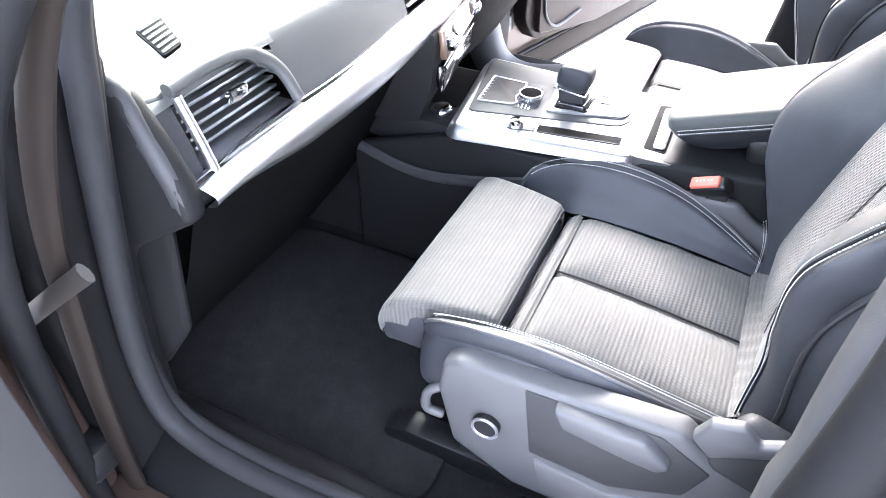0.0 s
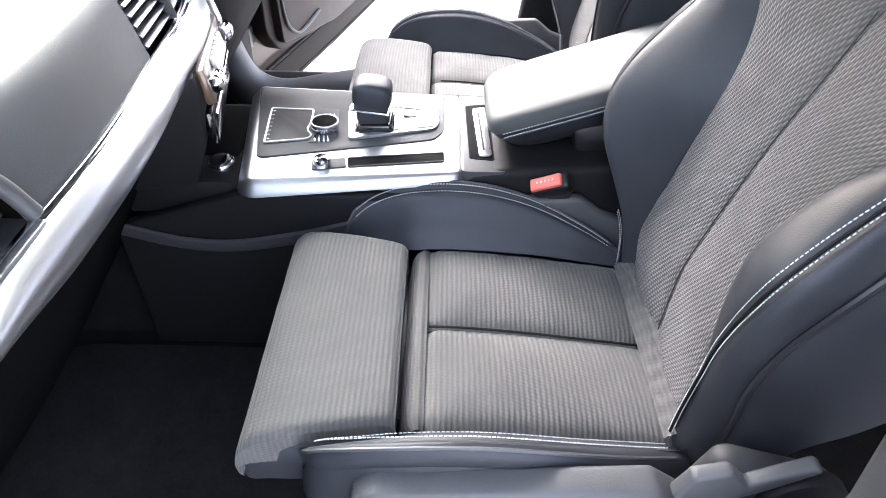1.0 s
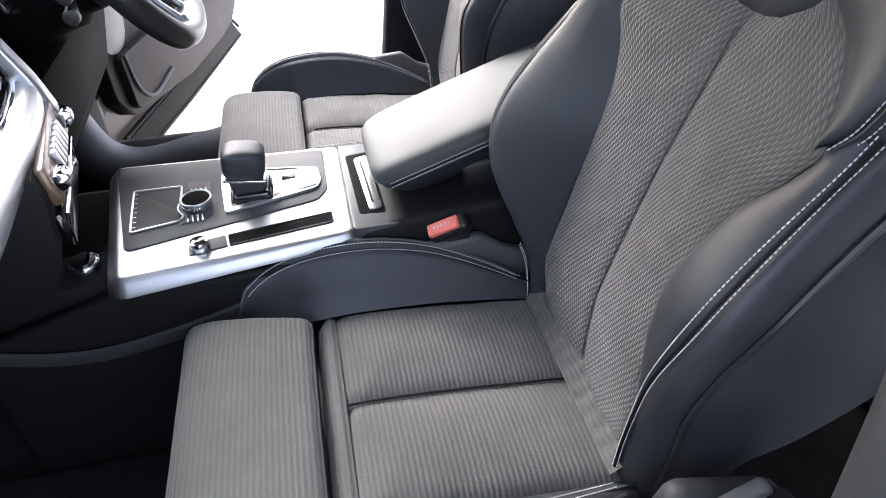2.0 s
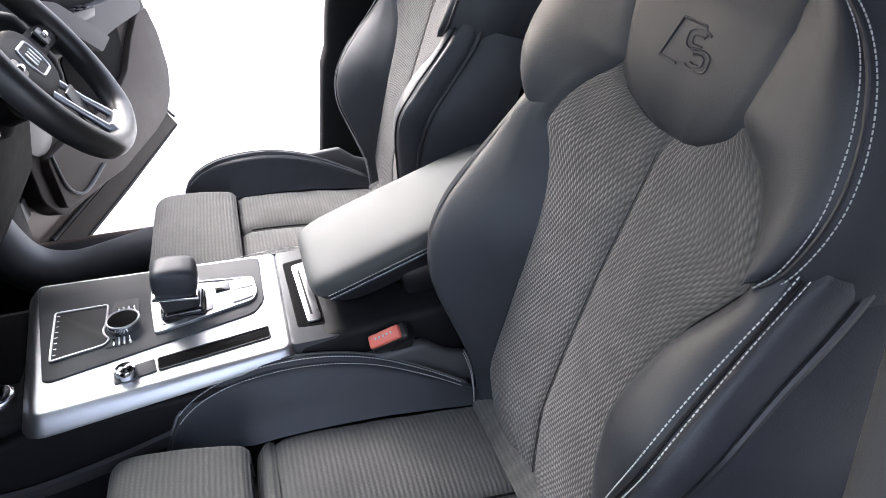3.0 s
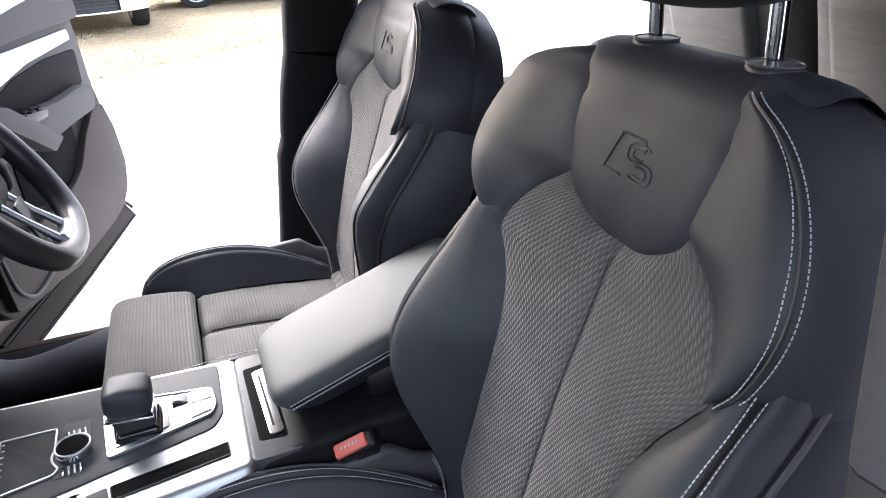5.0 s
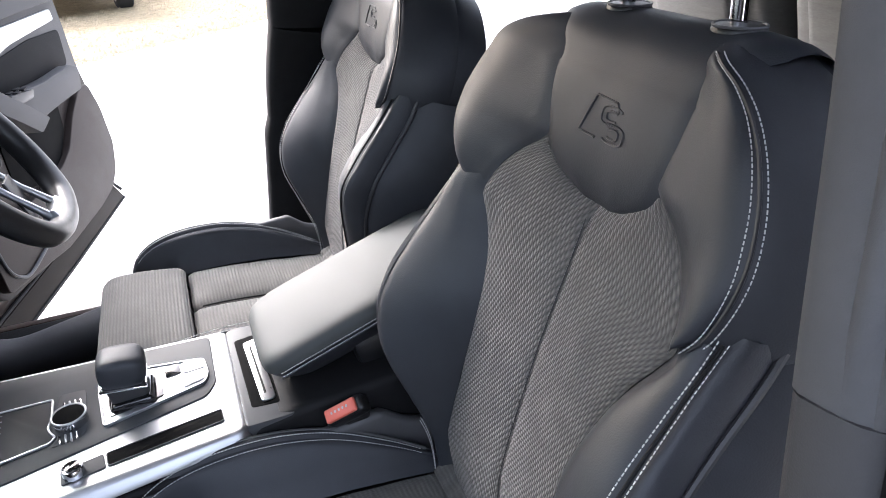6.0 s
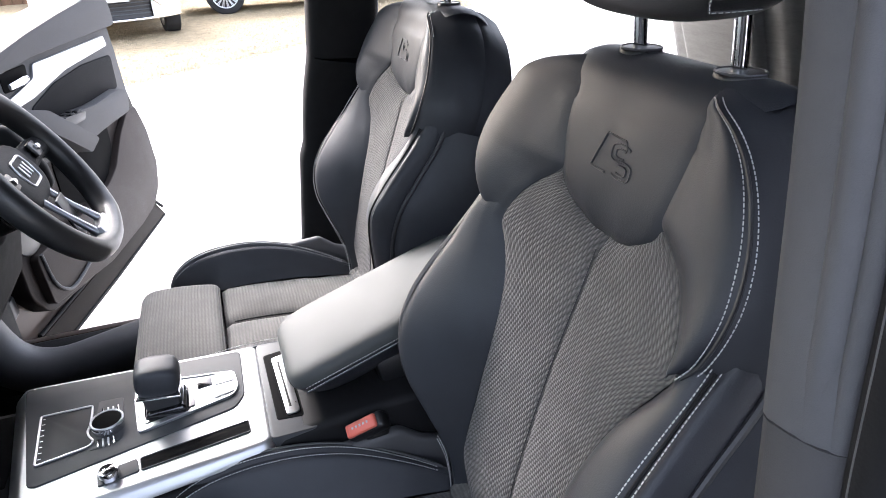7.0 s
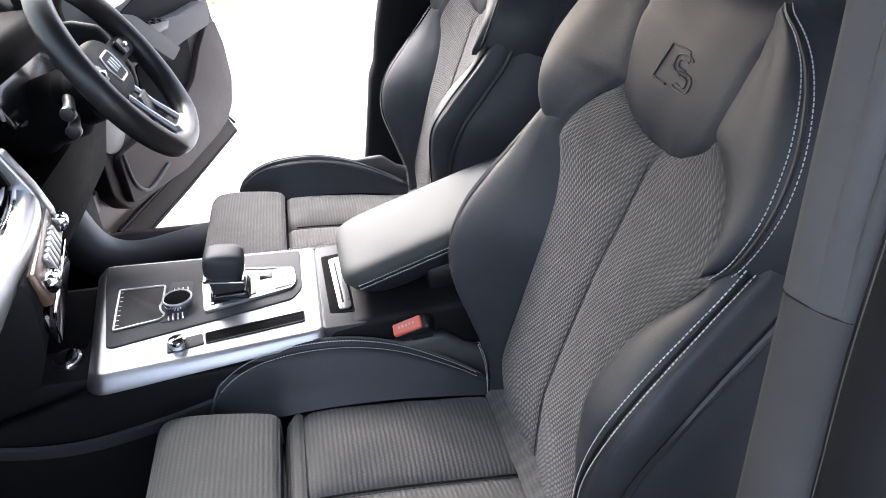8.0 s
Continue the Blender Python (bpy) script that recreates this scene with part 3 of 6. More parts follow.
def make_front_seat(inner):
    """inner: the side towards the console, where the seam lies behind the bolster."""
    seat = thing("front_seat", (C, 0, 0.37), "black leather sport seat with grey knit inserts, white double stitching", "car seat", "front seats")
    # backrest cover
    for side in (1, -1):
        fl = side > 0
        s_lo, s_hi = 0.0, 0.538

        def insert_k(a, b):
            s = s_lo + (s_hi - s_lo) * b
            k0 = 0 if s <= 0.492 else min(0.99, bib_half(s) / ease(U1, s))
            return k0 + (1 - k0) * a, s

        def insert(a, b, side=side):
            s = s_lo + (s_hi - s_lo) * b
            k0 = 0 if s <= 0.492 else min(0.99, bib_half(s) / ease(U1, s))
            k = k0 + (1 - k0) * a
            q = back_point(k, s, side, s > CREST)
            u = k * ease(U1, s)
            edge = 0.493 + 0.045 * min(1, u / 0.088) ** 2.6
            sink = max(0, ease(MID_D, edge) - ease(BIB_D, edge)) * (1 - min(1, u / 0.10) ** 4)
            return q - EN * sink * math.exp(-max(0, edge - s) / 0.014)
        part("backrest_insert", sheet(insert, 18, 90, "lr", 0.004, 0.006, 0.004, fl, wrinkle=0.001, uvs=lambda a, b, side=side: (side * insert_k(a, b)[0] * 0.13, insert_k(a, b)[1])), KNIT_BACK, seat, "grey ribbed knit insert")
        part("side_bolster", sheet(lambda a, b, side=side: back_point(1 + a, LOW_TOP * b, side, False), 18, 44, "lr", 0.005, 0.007, 0.004, fl, wrinkle=0.0012, lift=lambda a, b, side=side: bolster_swell(a, b, 0.004 if side > 0 else 0.020)), LEATHER, seat)
        part("bolster_flank", sheet(lambda a, b, side=side: back_point(2 + a, LOW_TOP * b, side, False), 10, 44, "lr", 0.004, 0.006, 0.003, fl), LEATHER_SIDE, seat)
        part("side_panel", sheet(lambda a, b, side=side: back_point(3 + a, LOW_TOP * b, side, False), 10, 44, "l", 0.004, 0.008, 0.004, fl), LEATHER_SIDE, seat)
        part("shoulder_wing", sheet(lambda a, b, side=side: wing_face(a, b, side), 20, 60, "lrd" if side < 0 else "ld", 0.003, 0.006, 0.003, fl, wrinkle=0.001), LEATHER, seat)
        part("wing_flank", sheet(lambda a, b, side=side: wing_flank(a * 0.62, b, side), 14, 60, "lrd" if side < 0 else "rd", 0.002, 0.004, 0.001, fl), LEATHER_SIDE, seat)
        part("wing_side_panel", sheet(lambda a, b, side=side: wing_flank(0.62 + 0.38 * a, b, side), 10, 60, "ld", 0.002, 0.004, 0.001, fl), LEATHER_SIDE, seat)
        low = high = None
        for shift in (-0.08, 0.08):
            top = 0.470 if side != inner else 0.12
            rows = seam_rows(2, 0.02, top, side, False, shift)
            if shift < 0:
                rows = [(p + n * (0.001 + bolster_swell(1 + shift, (0.02 + (top - 0.02) * i / 60) / LOW_TOP)), n) for i, (p, n) in enumerate(rows)]
            low = stitches(rows, 0.0011, 0.0042, 0.0028, 0.00040, bm=low)
        for fn, a in ((wing_face, 0.950), (wing_flank, 0.026)):
            high = stitches(rows_on(fn, a, 0.02 if side != inner else 0.80, 0.972, side), 0.0011, 0.0042, 0.0028, 0.00040, bm=high)
        if side < 0:
            part("bolster_seam", tube([p + n * 0.0012 for p, n in seam_rows(2, 0.02, 0.468, side, False, 0)], 0.0016, 6), DARK_SEAL, seat)
            part("wing_seam", tube([p + n * 0.0008 for p, n in rows_on(wing_face, 1.0, 0.03, 0.965, side)], 0.0016, 6), PIPING, seat)
        part("bolster_stitching", low, THREAD, seat, "white double stitching")
        part("wing_stitching", high, THREAD, seat, "white double stitching")
        part("piping", tube([p - n * 0.0015 for p, n in seam_rows(3, 0.0, LOW_TOP, side, False, 0, 40)], 0.0036, 8), PIPING, seat)

    def bib(a, b):
        s = 0.4855 + (TOP + DOME - 0.4855) * b ** 1.4
        f = min(s, TOP)
        w = bib_half(f) + 0.008 + 0.038 * min(1, max(0, s - TOP - 0.004) / 0.03)
        u = w * (2 * a - 1)
        return over(back_place(u, ease(BIB_D, f) + 0.005 * (2 * a - 1) ** 2, f - 0.004 * (f < TOP)), s, abs(2 * a - 1))
    part("headrest_bib", sheet(bib, 28, 60, "lrd", 0.006, 0.009, 0.004, True, wrinkle=0.001), LEATHER, seat, "black leather bib with an embossed badge")

    def core(a, b):
        s = 0.632 * b
        t = 2 * a - 1
        if s <= CREST:
            k = abs(t) * 3.6
            q = back_point(max(k, 0), s, 1 if t > 0 else -1, False) - EN * 0.026
            return q - Vector((math.copysign(0.006, t), 0, 0)) if k > 1.2 else q
        w = min(ease(W2, s) - 0.012, 0.205)
        return back_place(t * w, -0.034 - 0.06 * t ** 6, s)
    part("foam_core", sheet(core, 40, 64, "", flip=True), LEATHER_SIDE, seat)

    def shell(a, b):
        s = 0.612 * b
        w = ease(W2, s) + 0.010 if s > CREST else ease(U4, s) - 0.012
        t = 2 * a - 1
        return back_place(t * w, (-0.122 if s > CREST else -0.095 - 0.027 * s / CREST) - 0.02 * (1 - t ** 4), s)
    part("back_shell", sheet(shell, 20, 30, "", flip=False), TRIM_DARK, seat)
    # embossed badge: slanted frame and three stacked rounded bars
    badge = None

    def on_bib(u, s, out=0.0045):
        t = u / bib_half(s)
        return back_place(u, ease(BIB_D, s) + 0.005 * t * t + out, s)
    for a, b in (((0.031, 0.5525), (0.0168, 0.588)), ((0.0168, 0.588), (-0.014, 0.587)), ((0.031, 0.5525), (0.007, 0.5515)), ((-0.014, 0.587), (-0.0185, 0.579))):
        badge = tube([on_bib(a[0] + (b[0] - a[0]) * i / 6, a[1] + (b[1] - a[1]) * i / 6) for i in range(7)], 0.0012, 6, bm=badge)
    for mid, height, turn in ((-0.011, 0.5745, 1), (-0.017, 0.5600, -1)):
        for grow in (1.0, 0.52):
            hook = []
            for j in range(22):
                t = math.pi * (0.20 + 1.55 * j / 21) if turn > 0 else math.pi * (1.20 + 1.55 * j / 21)
                c, n_ = math.cos(t), math.sin(t)
                hook.append(on_bib(mid - 0.0150 * grow * math.copysign(abs(c) ** 0.6, c), height + 0.0082 * grow * math.copysign(abs(n_) ** 0.6, n_)))
            badge = tube(hook, 0.0011, 6, bm=badge)
    part("badge", badge, LEATHER, seat, "embossed badge pressed into the leather")
    # headrest
    post_y, post_z = -0.326, 1.2285
    head = part("headrest", headrest_mesh((C, -0.300, 1.368)), HEAD_LEATHER, seat, "black leather headrest on two chrome posts")
    for side in (1, -1):
        x = C - 0.003 + side * 0.068
        part("post", tube([(x, post_y - 0.002, 1.19), (x, post_y + 0.002, 1.25), (x, post_y + 0.010, 1.33)], 0.0068, 16), CHROME, head, "polished chrome post")
        n = (EN * 0.25 + ES).normalized()
        part("post_guide", cyl((x, post_y - 0.001, post_z + 0.0005), n, 0.022, 0.006, 0.0195, 0.002, 32), BLACK, seat)
        part("guide_ring", tube([Vector((x, post_y - 0.001, post_z + 0.0005)) + n * 0.0026 + Vector((1, 0, 0)) * math.cos(t) * 0.0198 + n.cross(Vector((1, 0, 0))) * math.sin(t) * 0.0198 for t in (2 * math.pi * j / 28 for j in range(28))], 0.0013, 6, closed=True), SEAT_TRIM, seat)
    middle = Vector((C, -0.300, 1.368))
    for side in (1, -1):
        run = []
        for i in range(61):
            t = i / 60
            turn = min(1, max(0, (t - 0.62) / 0.38))
            a = 0.395 + 0.125 * turn * turn * (3 - 2 * turn)
            p = pillow_point(middle, a if side < 0 else 0.5 - a, 0.80 - 0.62 * min(1, t / 0.70) ** 1.2)
            run.append((p, (p - middle).normalized()))
        part("headrest_stitching", stitches(run, 0.0008), THREAD, head, "white stitching")
        part("headrest_seam", tube([p for p, n in run], 0.0012, 6), PIPING, head)
    # cushion
    for side in (1, -1):
        fl = side > 0

        def cushion(a, b, side=side):
            y = -0.150 + ((0.140 if inner > 0 else 0.158) + 0.150) * b
            u = 0.152 * a
            return Vector((C + side * u, y, ease(CUSH_Z if inner > 0 else CUSH_Z[:6], y) - 0.004 * (1 - a) ** 2))
        part("cushion_insert", sheet(cushion, 16, 46, "lru", 0.007, 0.008, 0.006, not fl, wrinkle=0.0015), KNIT, seat, "grey ribbed knit seat cushion")
        if side > 0 and inner > 0:
            part("cushion_front_band", sheet(lambda a, b: Vector((C + 0.304 * (a - 0.5), 0.140 + 0.028 * b, ease(CUSH_Z, 0.140 + 0.028 * b))), 30, 14, "lrd", 0.005, 0.006, 0.002, False), KNIT, seat)
        part("cushion_bolster", sheet(lambda a, b, side=side: cushion_point(1 + a, -0.15 + 0.418 * b, side), 14, 44, "lr", 0.005, 0.007, 0.005, not fl, wrinkle=0.001), LEATHER, seat)
        part("cushion_flank", sheet(lambda a, b, side=side: cushion_point(2 + a, -0.15 + 0.418 * b, side), 8, 44, "lr", 0.004, 0.006, 0.003, not fl), LEATHER_SIDE, seat)
        part("cushion_side", sheet(lambda a, b, side=side: cushion_point(3 + a, -0.15 + 0.418 * b, side), 10, 44, "l", 0.004, 0.006, 0.003, not fl), LEATHER_SIDE, seat)
        bm = None
        for shift in (-0.10, 0.10):
            bm = stitches(cushion_rows(2, -0.12, 0.25, side, shift), 0.0030, bm=bm)
        part("cushion_stitching", bm, THREAD, seat, "white double stitching")
        # piping in a paler plastic, so that its colour carries the highlight
        part("cushion_piping_glint", tube([p + n * 0.001 for p, n in cushion_rows(3, -0.13, 0.262, side, -0.55, 40)], 0.0022, 6), SEAT_TRIM, seat)
        nose = [cushion_point(1 + 3 * i / 12, 0.268, side) for i in range(13)]
        own = bmesh.new()
        own.faces.new([own.verts.new(q) for q in nose + [Vector((nose[0].x, 0.262, 0.585))]])
        part("bolster_nose", own, LEATHER_SIDE, seat)

    part("cushion_seam", tube([(C, y, ease(CUSH_Z, y) - 0.0050) for y in [-0.148 + 0.286 * i / 30 for i in range(31)]], 0.0016, 6), DARK_SEAL, seat)
    part("backrest_seam", tube([back_place(0, ease(MID_D, s) - 0.0010, s) for s in [0.02 + 0.455 * i / 40 for i in range(41)]], 0.0008, 6), PIPING, seat)

    def strip(a, b):
        u = 0.146 * (2 * a - 1)
        prof = [(-0.128, 0.628), (-0.140, 0.634), (-0.152, 0.646), (-0.162, 0.662), (-0.168, 0.680)]
        q = curve_through([(0, y, z) for y, z in prof], 40)[round(b * 40)]
        return Vector((C + u, q.y, q.z))
    part("bite_strip", sheet(strip, 60, 10, "d", 0.003, 0.004, 0.0, True, lift=lambda a, b: 0.0012 * math.sin(a * 300)), KNIT, seat, "narrow knit strip at the foot of the backrest")
    prof = [(0.170, 0.642), (0.184, 0.653), (0.24, 0.657), (0.29, 0.655), (0.318, 0.647), (0.334, 0.630), (0.340, 0.606), (0.334, 0.588), (0.31, 0.580), (0.176, 0.580)]

    def pad(a, b):
        top = curve_through([(0, *p) for p in prof[:8]], 60)[round(b * 60)]
        g = min(1, max(0, (top.y - 0.17) / 0.15))
        t = abs(2 * a - 1)
        u = (0.149 + 0.028 * g) * math.copysign(min(1, t / 0.86) - 0.03 * max(0, (t - 0.80) / 0.20), a - 0.5) - 0.012
        drop = 0.052 * max(0, (t - 0.80) / 0.20) ** 1.7 * (1 - 0.8 * max(0, (b - 0.45) / 0.55))
        return Vector((C + u, top.y - (0 if inner > 0 else 0.010), top.z + 0.017 - drop))
    part("thigh_rest", sheet(pad, 60, 60, "", flip=False, wrinkle=0.001), KNIT, seat, "grey ribbed knit thigh rest, pulled forward")
    under = [(y, z - 0.010) if i < 8 else (y, z) for i, (y, z) in enumerate(prof)]
    part("thigh_rest_underside", prism(under, 0, C - 0.180, C + 0.156, 0.006), LEATHER_SIDE, seat)
    part("thigh_rest_slide", box((C, 0.19, 0.590), (0.24, 0.06, 0.05), 0.004), BLACK, seat)
    # seat base, side trim, controls, rails
    part("seat_frame", box((C, 0.02, 0.565), (0.40, 0.40, 0.075), 0.012), BLACK, seat)
    trim_pts = [(0.206, 0.672), (0.212, 0.62), (0.19, 0.52), (0.10, 0.475), (-0.08, 0.475), (-0.20, 0.54), (-0.22, 0.60), (-0.19, 0.645), (-0.115, 0.672), (-0.080, 0.700), (-0.02, 0.696), (0.05, 0.691), (0.185, 0.684)]
    for side in (-1, 1):
        a, b = (C - 0.258, C - 0.222) if side < 0 else (C + 0.205, C + 0.226)
        part("side_trim", prism(trim_pts, 0, a, b, 0.008, 3), SEAT_TRIM, seat, "grey plastic side trim")
        if side < 0:
            ad = part("adjuster", cyl((C - 0.262, 0.140, 0.590), (1, 0, 0), 0.0185, 0.012, None, 0.003), TRIM_DARK, seat, "round lumbar support switch")
            part("adjuster_ring", tube([(C - 0.268, 0.140 + 0.017 * math.cos(t), 0.590 + 0.017 * math.sin(t)) for t in (2 * math.pi * j / 28 for j in range(28))], 0.0022, 6, closed=True), ALU, ad)
            lever = [(0.060, 0.684), (0.046, 0.656), (-0.031, 0.645), (-0.065, 0.644), (-0.078, 0.657), (-0.046, 0.686)]
            part("backrest_lever", prism([(-0.084, 0.715), (-0.096, 0.745), (-0.127, 0.755), (-0.145, 0.736), (-0.195, 0.766), (-0.203, 0.760), (-0.164, 0.729), (-0.106, 0.693)], 0, C - 0.268, C - 0.252, 0.004, 3), SEAT_TRIM, seat, "pale grey backrest lever")
            part("control_recess", prism([(0.098, 0.682), (0.082, 0.566), (-0.02, 0.560), (-0.10, 0.600), (-0.118, 0.655), (-0.060, 0.688)], 0, C - 0.2605, C - 0.25, 0.003, 2), TRIM, seat, "dark recess round the seat controls")
            part("lower_cover", prism([(0.075, 0.556), (0.06, 0.492), (-0.10, 0.492), (-0.17, 0.545), (-0.11, 0.585), (-0.02, 0.548)], 0, C - 0.263, C - 0.25, 0.004, 2), SEAT_TRIM, seat)
            part("height_lever", prism(lever, 0, C - 0.276, C - 0.252, 0.006, 3), SEAT_TRIM, seat, "pale grey seat height lever")
            part("recliner_cover", box((C - 0.240, -0.175, 0.685), (0.04, 0.13, 0.09), 0.018, (18, 0, 0), 3), TRIM, seat)
            part("recliner_wheel", cyl((C - 0.262, -0.203, 0.705), (1, 0, 0), 0.040, 0.02, None, 0.005, 40), TRIM_DARK, seat)
            part("front_handle", tube(curve_through([(C - 0.235, 0.21, 0.600), (C - 0.243, 0.232, 0.585), (C - 0.243, 0.235, 0.550), (C - 0.235, 0.215, 0.535)], 14), 0.007, 10), SEAT_TRIM, seat, "grey pull handle")
        part("rail", prism([(0.33, 0.372), (0.33, 0.398), (0.29, 0.415), (-0.33, 0.415), (-0.33, 0.372)], 0, C + side * 0.19 - 0.022, C + side * 0.19 + 0.022, 0.004), BLACK, seat, "dark metal seat rail on the carpet")
        for y in (0.16, -0.16):
            part("leg", box((C + side * 0.19, y, 0.47), (0.03, 0.08, 0.13), 0.004), BLACK, seat)
    return seat


def pillow_point(c, a, b):
    """Closed pillow, a round it, b from below to above."""
    def sg(v, e):
        return math.copysign(abs(v) ** e, v)
    t, f = 2 * math.pi * a, -math.pi / 2 + math.pi * b
    r = sg(math.cos(f), 0.45)
    x = 0.138 * r * sg(math.cos(t), 0.55)
    y = 0.060 * r * sg(math.sin(t), 0.7)
    z = 0.098 * sg(math.sin(f), 0.6)
    z += 0.014 * (x / 0.165) ** 2 * (1 if z < 0 else 0.4)
    y += 0.012 * (abs(x) / 0.165) ** 2
    return Vector((c[0] + x, c[1] + y, c[2] + z))


def headrest_mesh(c):
    bm = sheet(lambda a, b: pillow_point(c, a, b), 64, 36, "", flip=False)
    bmesh.ops.remove_doubles(bm, verts=bm.verts, dist=0.0004)
    bmesh.ops.recalc_face_normals(bm, faces=bm.faces[:])
    return bm


make_front_seat(1)
driver_seat = make_front_seat(-1)
driver_seat.location = (0.36, -0.008, 0.362)
tagged(driver_seat, "black leather sport seat with knit inserts behind the steering wheel")

# ---- centre console ----
def outline(pts, z0, z1, bevel=0.003, seg=2, bm=None):
    return prism(pts, 2, z0, z1, bevel, seg, bm)


def round_pts(pts, r, n=4):
    """Corner points cut round."""
    out = []
    for i, p in enumerate(pts):
        p = Vector((*p, 0))
        a, b = Vector((*pts[i - 1], 0)), Vector((*pts[(i + 1) % len(pts)], 0))
        da, db = (a - p), (b - p)
        ra = min(r, da.length * 0.45, db.length * 0.45)
        s, e = p + da.normalized() * ra, p + db.normalized() * ra
        for k in range(n + 1):
            t = k / n
            q = s * (1 - t) ** 2 + p * 2 * t * (1 - t) + e * t * t
            out.append((q.x, q.y))
    return out


def frame_ring(pts, inset, z0, z1):
    """A raised flat band that follows an outline."""
    c = Vector((sum(p[0] for p in pts) / len(pts), sum(p[1] for p in pts) / len(pts)))
    own = bmesh.new()
    n = len(pts)
    inner = []
    for i, p in enumerate(pts):
        d = (Vector(pts[(i + 1) % n]) - Vector(pts[i - 1])).normalized()
        nor = Vector((-d.y, d.x))
        if nor.dot(c - Vector(p)) < 0:
            nor = -nor
        inner.append(Vector(p) + nor * inset)
    rings = []
    for ps, z in ((pts, z0), (pts, z1 - 0.0006), ([Vector(p).lerp(q, 0.2) for p, q in zip(pts, inner)], z1), ([Vector(p).lerp(q, 0.8) for p, q in zip(pts, inner)], z1), (inner, z1 - 0.0006), (inner, z0)):
        rings.append([own.verts.new((p[0], p[1], z)) for p in ps])
    for a, b in zip(rings, rings[1:]):
        for i in range(n):
            own.faces.new((a[i], a[(i + 1) % n], b[(i + 1) % n], b[i]))
    bmesh.ops.recalc_face_normals(own, faces=own.faces[:])
    return own


ZC = 0.727                       # top of the console
console = thing("centre_console", (0, 0.1, 0.37), "centre console with brushed aluminium surround and dark switch panel", "car console")
part("console_body", prism([(-0.36, 0.37), (0.62, 0.37), (0.62, 0.60), (0.52, 0.655), (0.44, 0.690), (0.40, 0.700), (0.095, 0.700), (0.088, 0.722), (0.02, 0.732), (-0.15, 0.742), (-0.36, 0.735)], 0, -0.128, 0.118, 0.014, 3), TRIM_DARK, console)
for side, x0 in ((-1, -0.130), (1, 0.118)):
    part("console_cheek", prism([(0.62, 0.37), (0.62, 0.63), (0.42, 0.694), (0.092, 0.705), (0.092, 0.37)], 0, x0 if side > 0 else x0 - 0.022, x0 + 0.022 if side > 0 else x0, 0.008, 3), TRIM_DARK, console)
# aluminium surround with its sloping near and far flanks
sur = round_pts([(-0.128, 0.098), (0.112, 0.098), (0.132, 0.446), (-0.158, 0.402)], 0.012)


def surround():
    own = bmesh.new()
    c = Vector((0, 0.25))
    rows = []
    for grow, z in ((0.0, 0.708), (0.007, 0.710), (0.0065, 0.714), (0.003, ZC - 0.004), (0.0, ZC - 0.001), (-0.004, ZC)):
        ring = []
        for i, p in enumerate(sur):
            d = (Vector(sur[(i + 1) % len(sur)]) - Vector(sur[i - 1])).normalized()
            nor = Vector((d.y, -d.x))
            if nor.dot(Vector(p) - c) < 0:
                nor = -nor
            g = grow
            if p[1] > 0.38 and grow >= 0:
                g = grow * 2.4
            q = Vector(p) + nor * g
            ring.append(own.verts.new((q.x, q.y, z - (0.004 if p[1] > 0.38 and z < ZC - 0.002 else 0))))
        rows.append(ring)
    n = len(sur)
    for a, b in zip(rows, rows[1:]):
        for i in range(n):
            own.faces.new((a[i], a[(i + 1) % n], b[(i + 1) % n], b[i]))
    own.faces.new(rows[-1])
    own.faces.new(rows[0][::-1])
    bmesh.ops.recalc_face_normals(own, faces=own.faces[:])
    return own


part("console_surround", surround(), ALU, console, "brushed aluminium surround")
panel = round_pts([(-0.040, 0.138), (-0.014, 0.123), (0.104, 0.122), (0.124, 0.442), (0.075, 0.434), (-0.097, 0.401), (-0.102, 0.392)], 0.010)
part("switch_panel", outline(panel, ZC - 0.01, ZC + 0.0025, 0.0015), SATIN, console, "dark satin switch panel")
pad_pts = round_pts([(0.045, 0.408), (-0.066, 0.398), (-0.052, 0.331), (-0.040, 0.326), (-0.030, 0.333), (-0.018, 0.337), (-0.004, 0.334), (0.043, 0.336)], 0.006)
part("touch_pad", outline(pad_pts, ZC, ZC + 0.0040, 0.001), PAD, console, "dark touch pad in a chrome line")
part("pad_frame", frame_ring(pad_pts, 0.0028, ZC + 0.001, ZC + 0.0058), ALU, console)
KX, KY = -0.018, 0.310
part("controller_plate", outline(round_pts([(-0.060, 0.332), (-0.054, 0.298), (-0.044, 0.290), (0.048, 0.296), (0.050, 0.331)], 0.006), ZC, ZC + 0.0034, 0.0008), SATIN, console)
part("controller_ring", cyl((KX, KY, ZC + 0.0085), (0, 0, 1), 0.0205, 0.017, 0.0222, 0.0015, 40), CHROME, console, "chrome rotary controller")
part("controller_rim", tube([(KX + 0.0208 * math.cos(t), KY + 0.0208 * math.sin(t), ZC + 0.0172) for t in (2 * math.pi * j / 40 for j in range(40))], 0.0016, 8, closed=True), ALU, console)
part("controller_cap", cyl((KX, KY, ZC + 0.0160), (0, 0, 1), 0.0192, 0.004, None, 0.001, 40), BLACK_SHADE, console, "black top of the controller")
for sx in (-0.050, 0.020):
    for i in range(4):
        part("menu_button", box((sx, 0.301 + 0.0068 * i, ZC + 0.0042), (0.017, 0.0026, 0.003), 0.0008, (0, 0, 8)), ALU if i % 3 else CHROME, console)
for i in range(8):
    part("pad_tick", box((-0.052 + 0.0125 * i, 0.3935 + 0.0011 * i, ZC + 0.0041), (0.0012, 0.0042, 0.0006)), ALU, console)
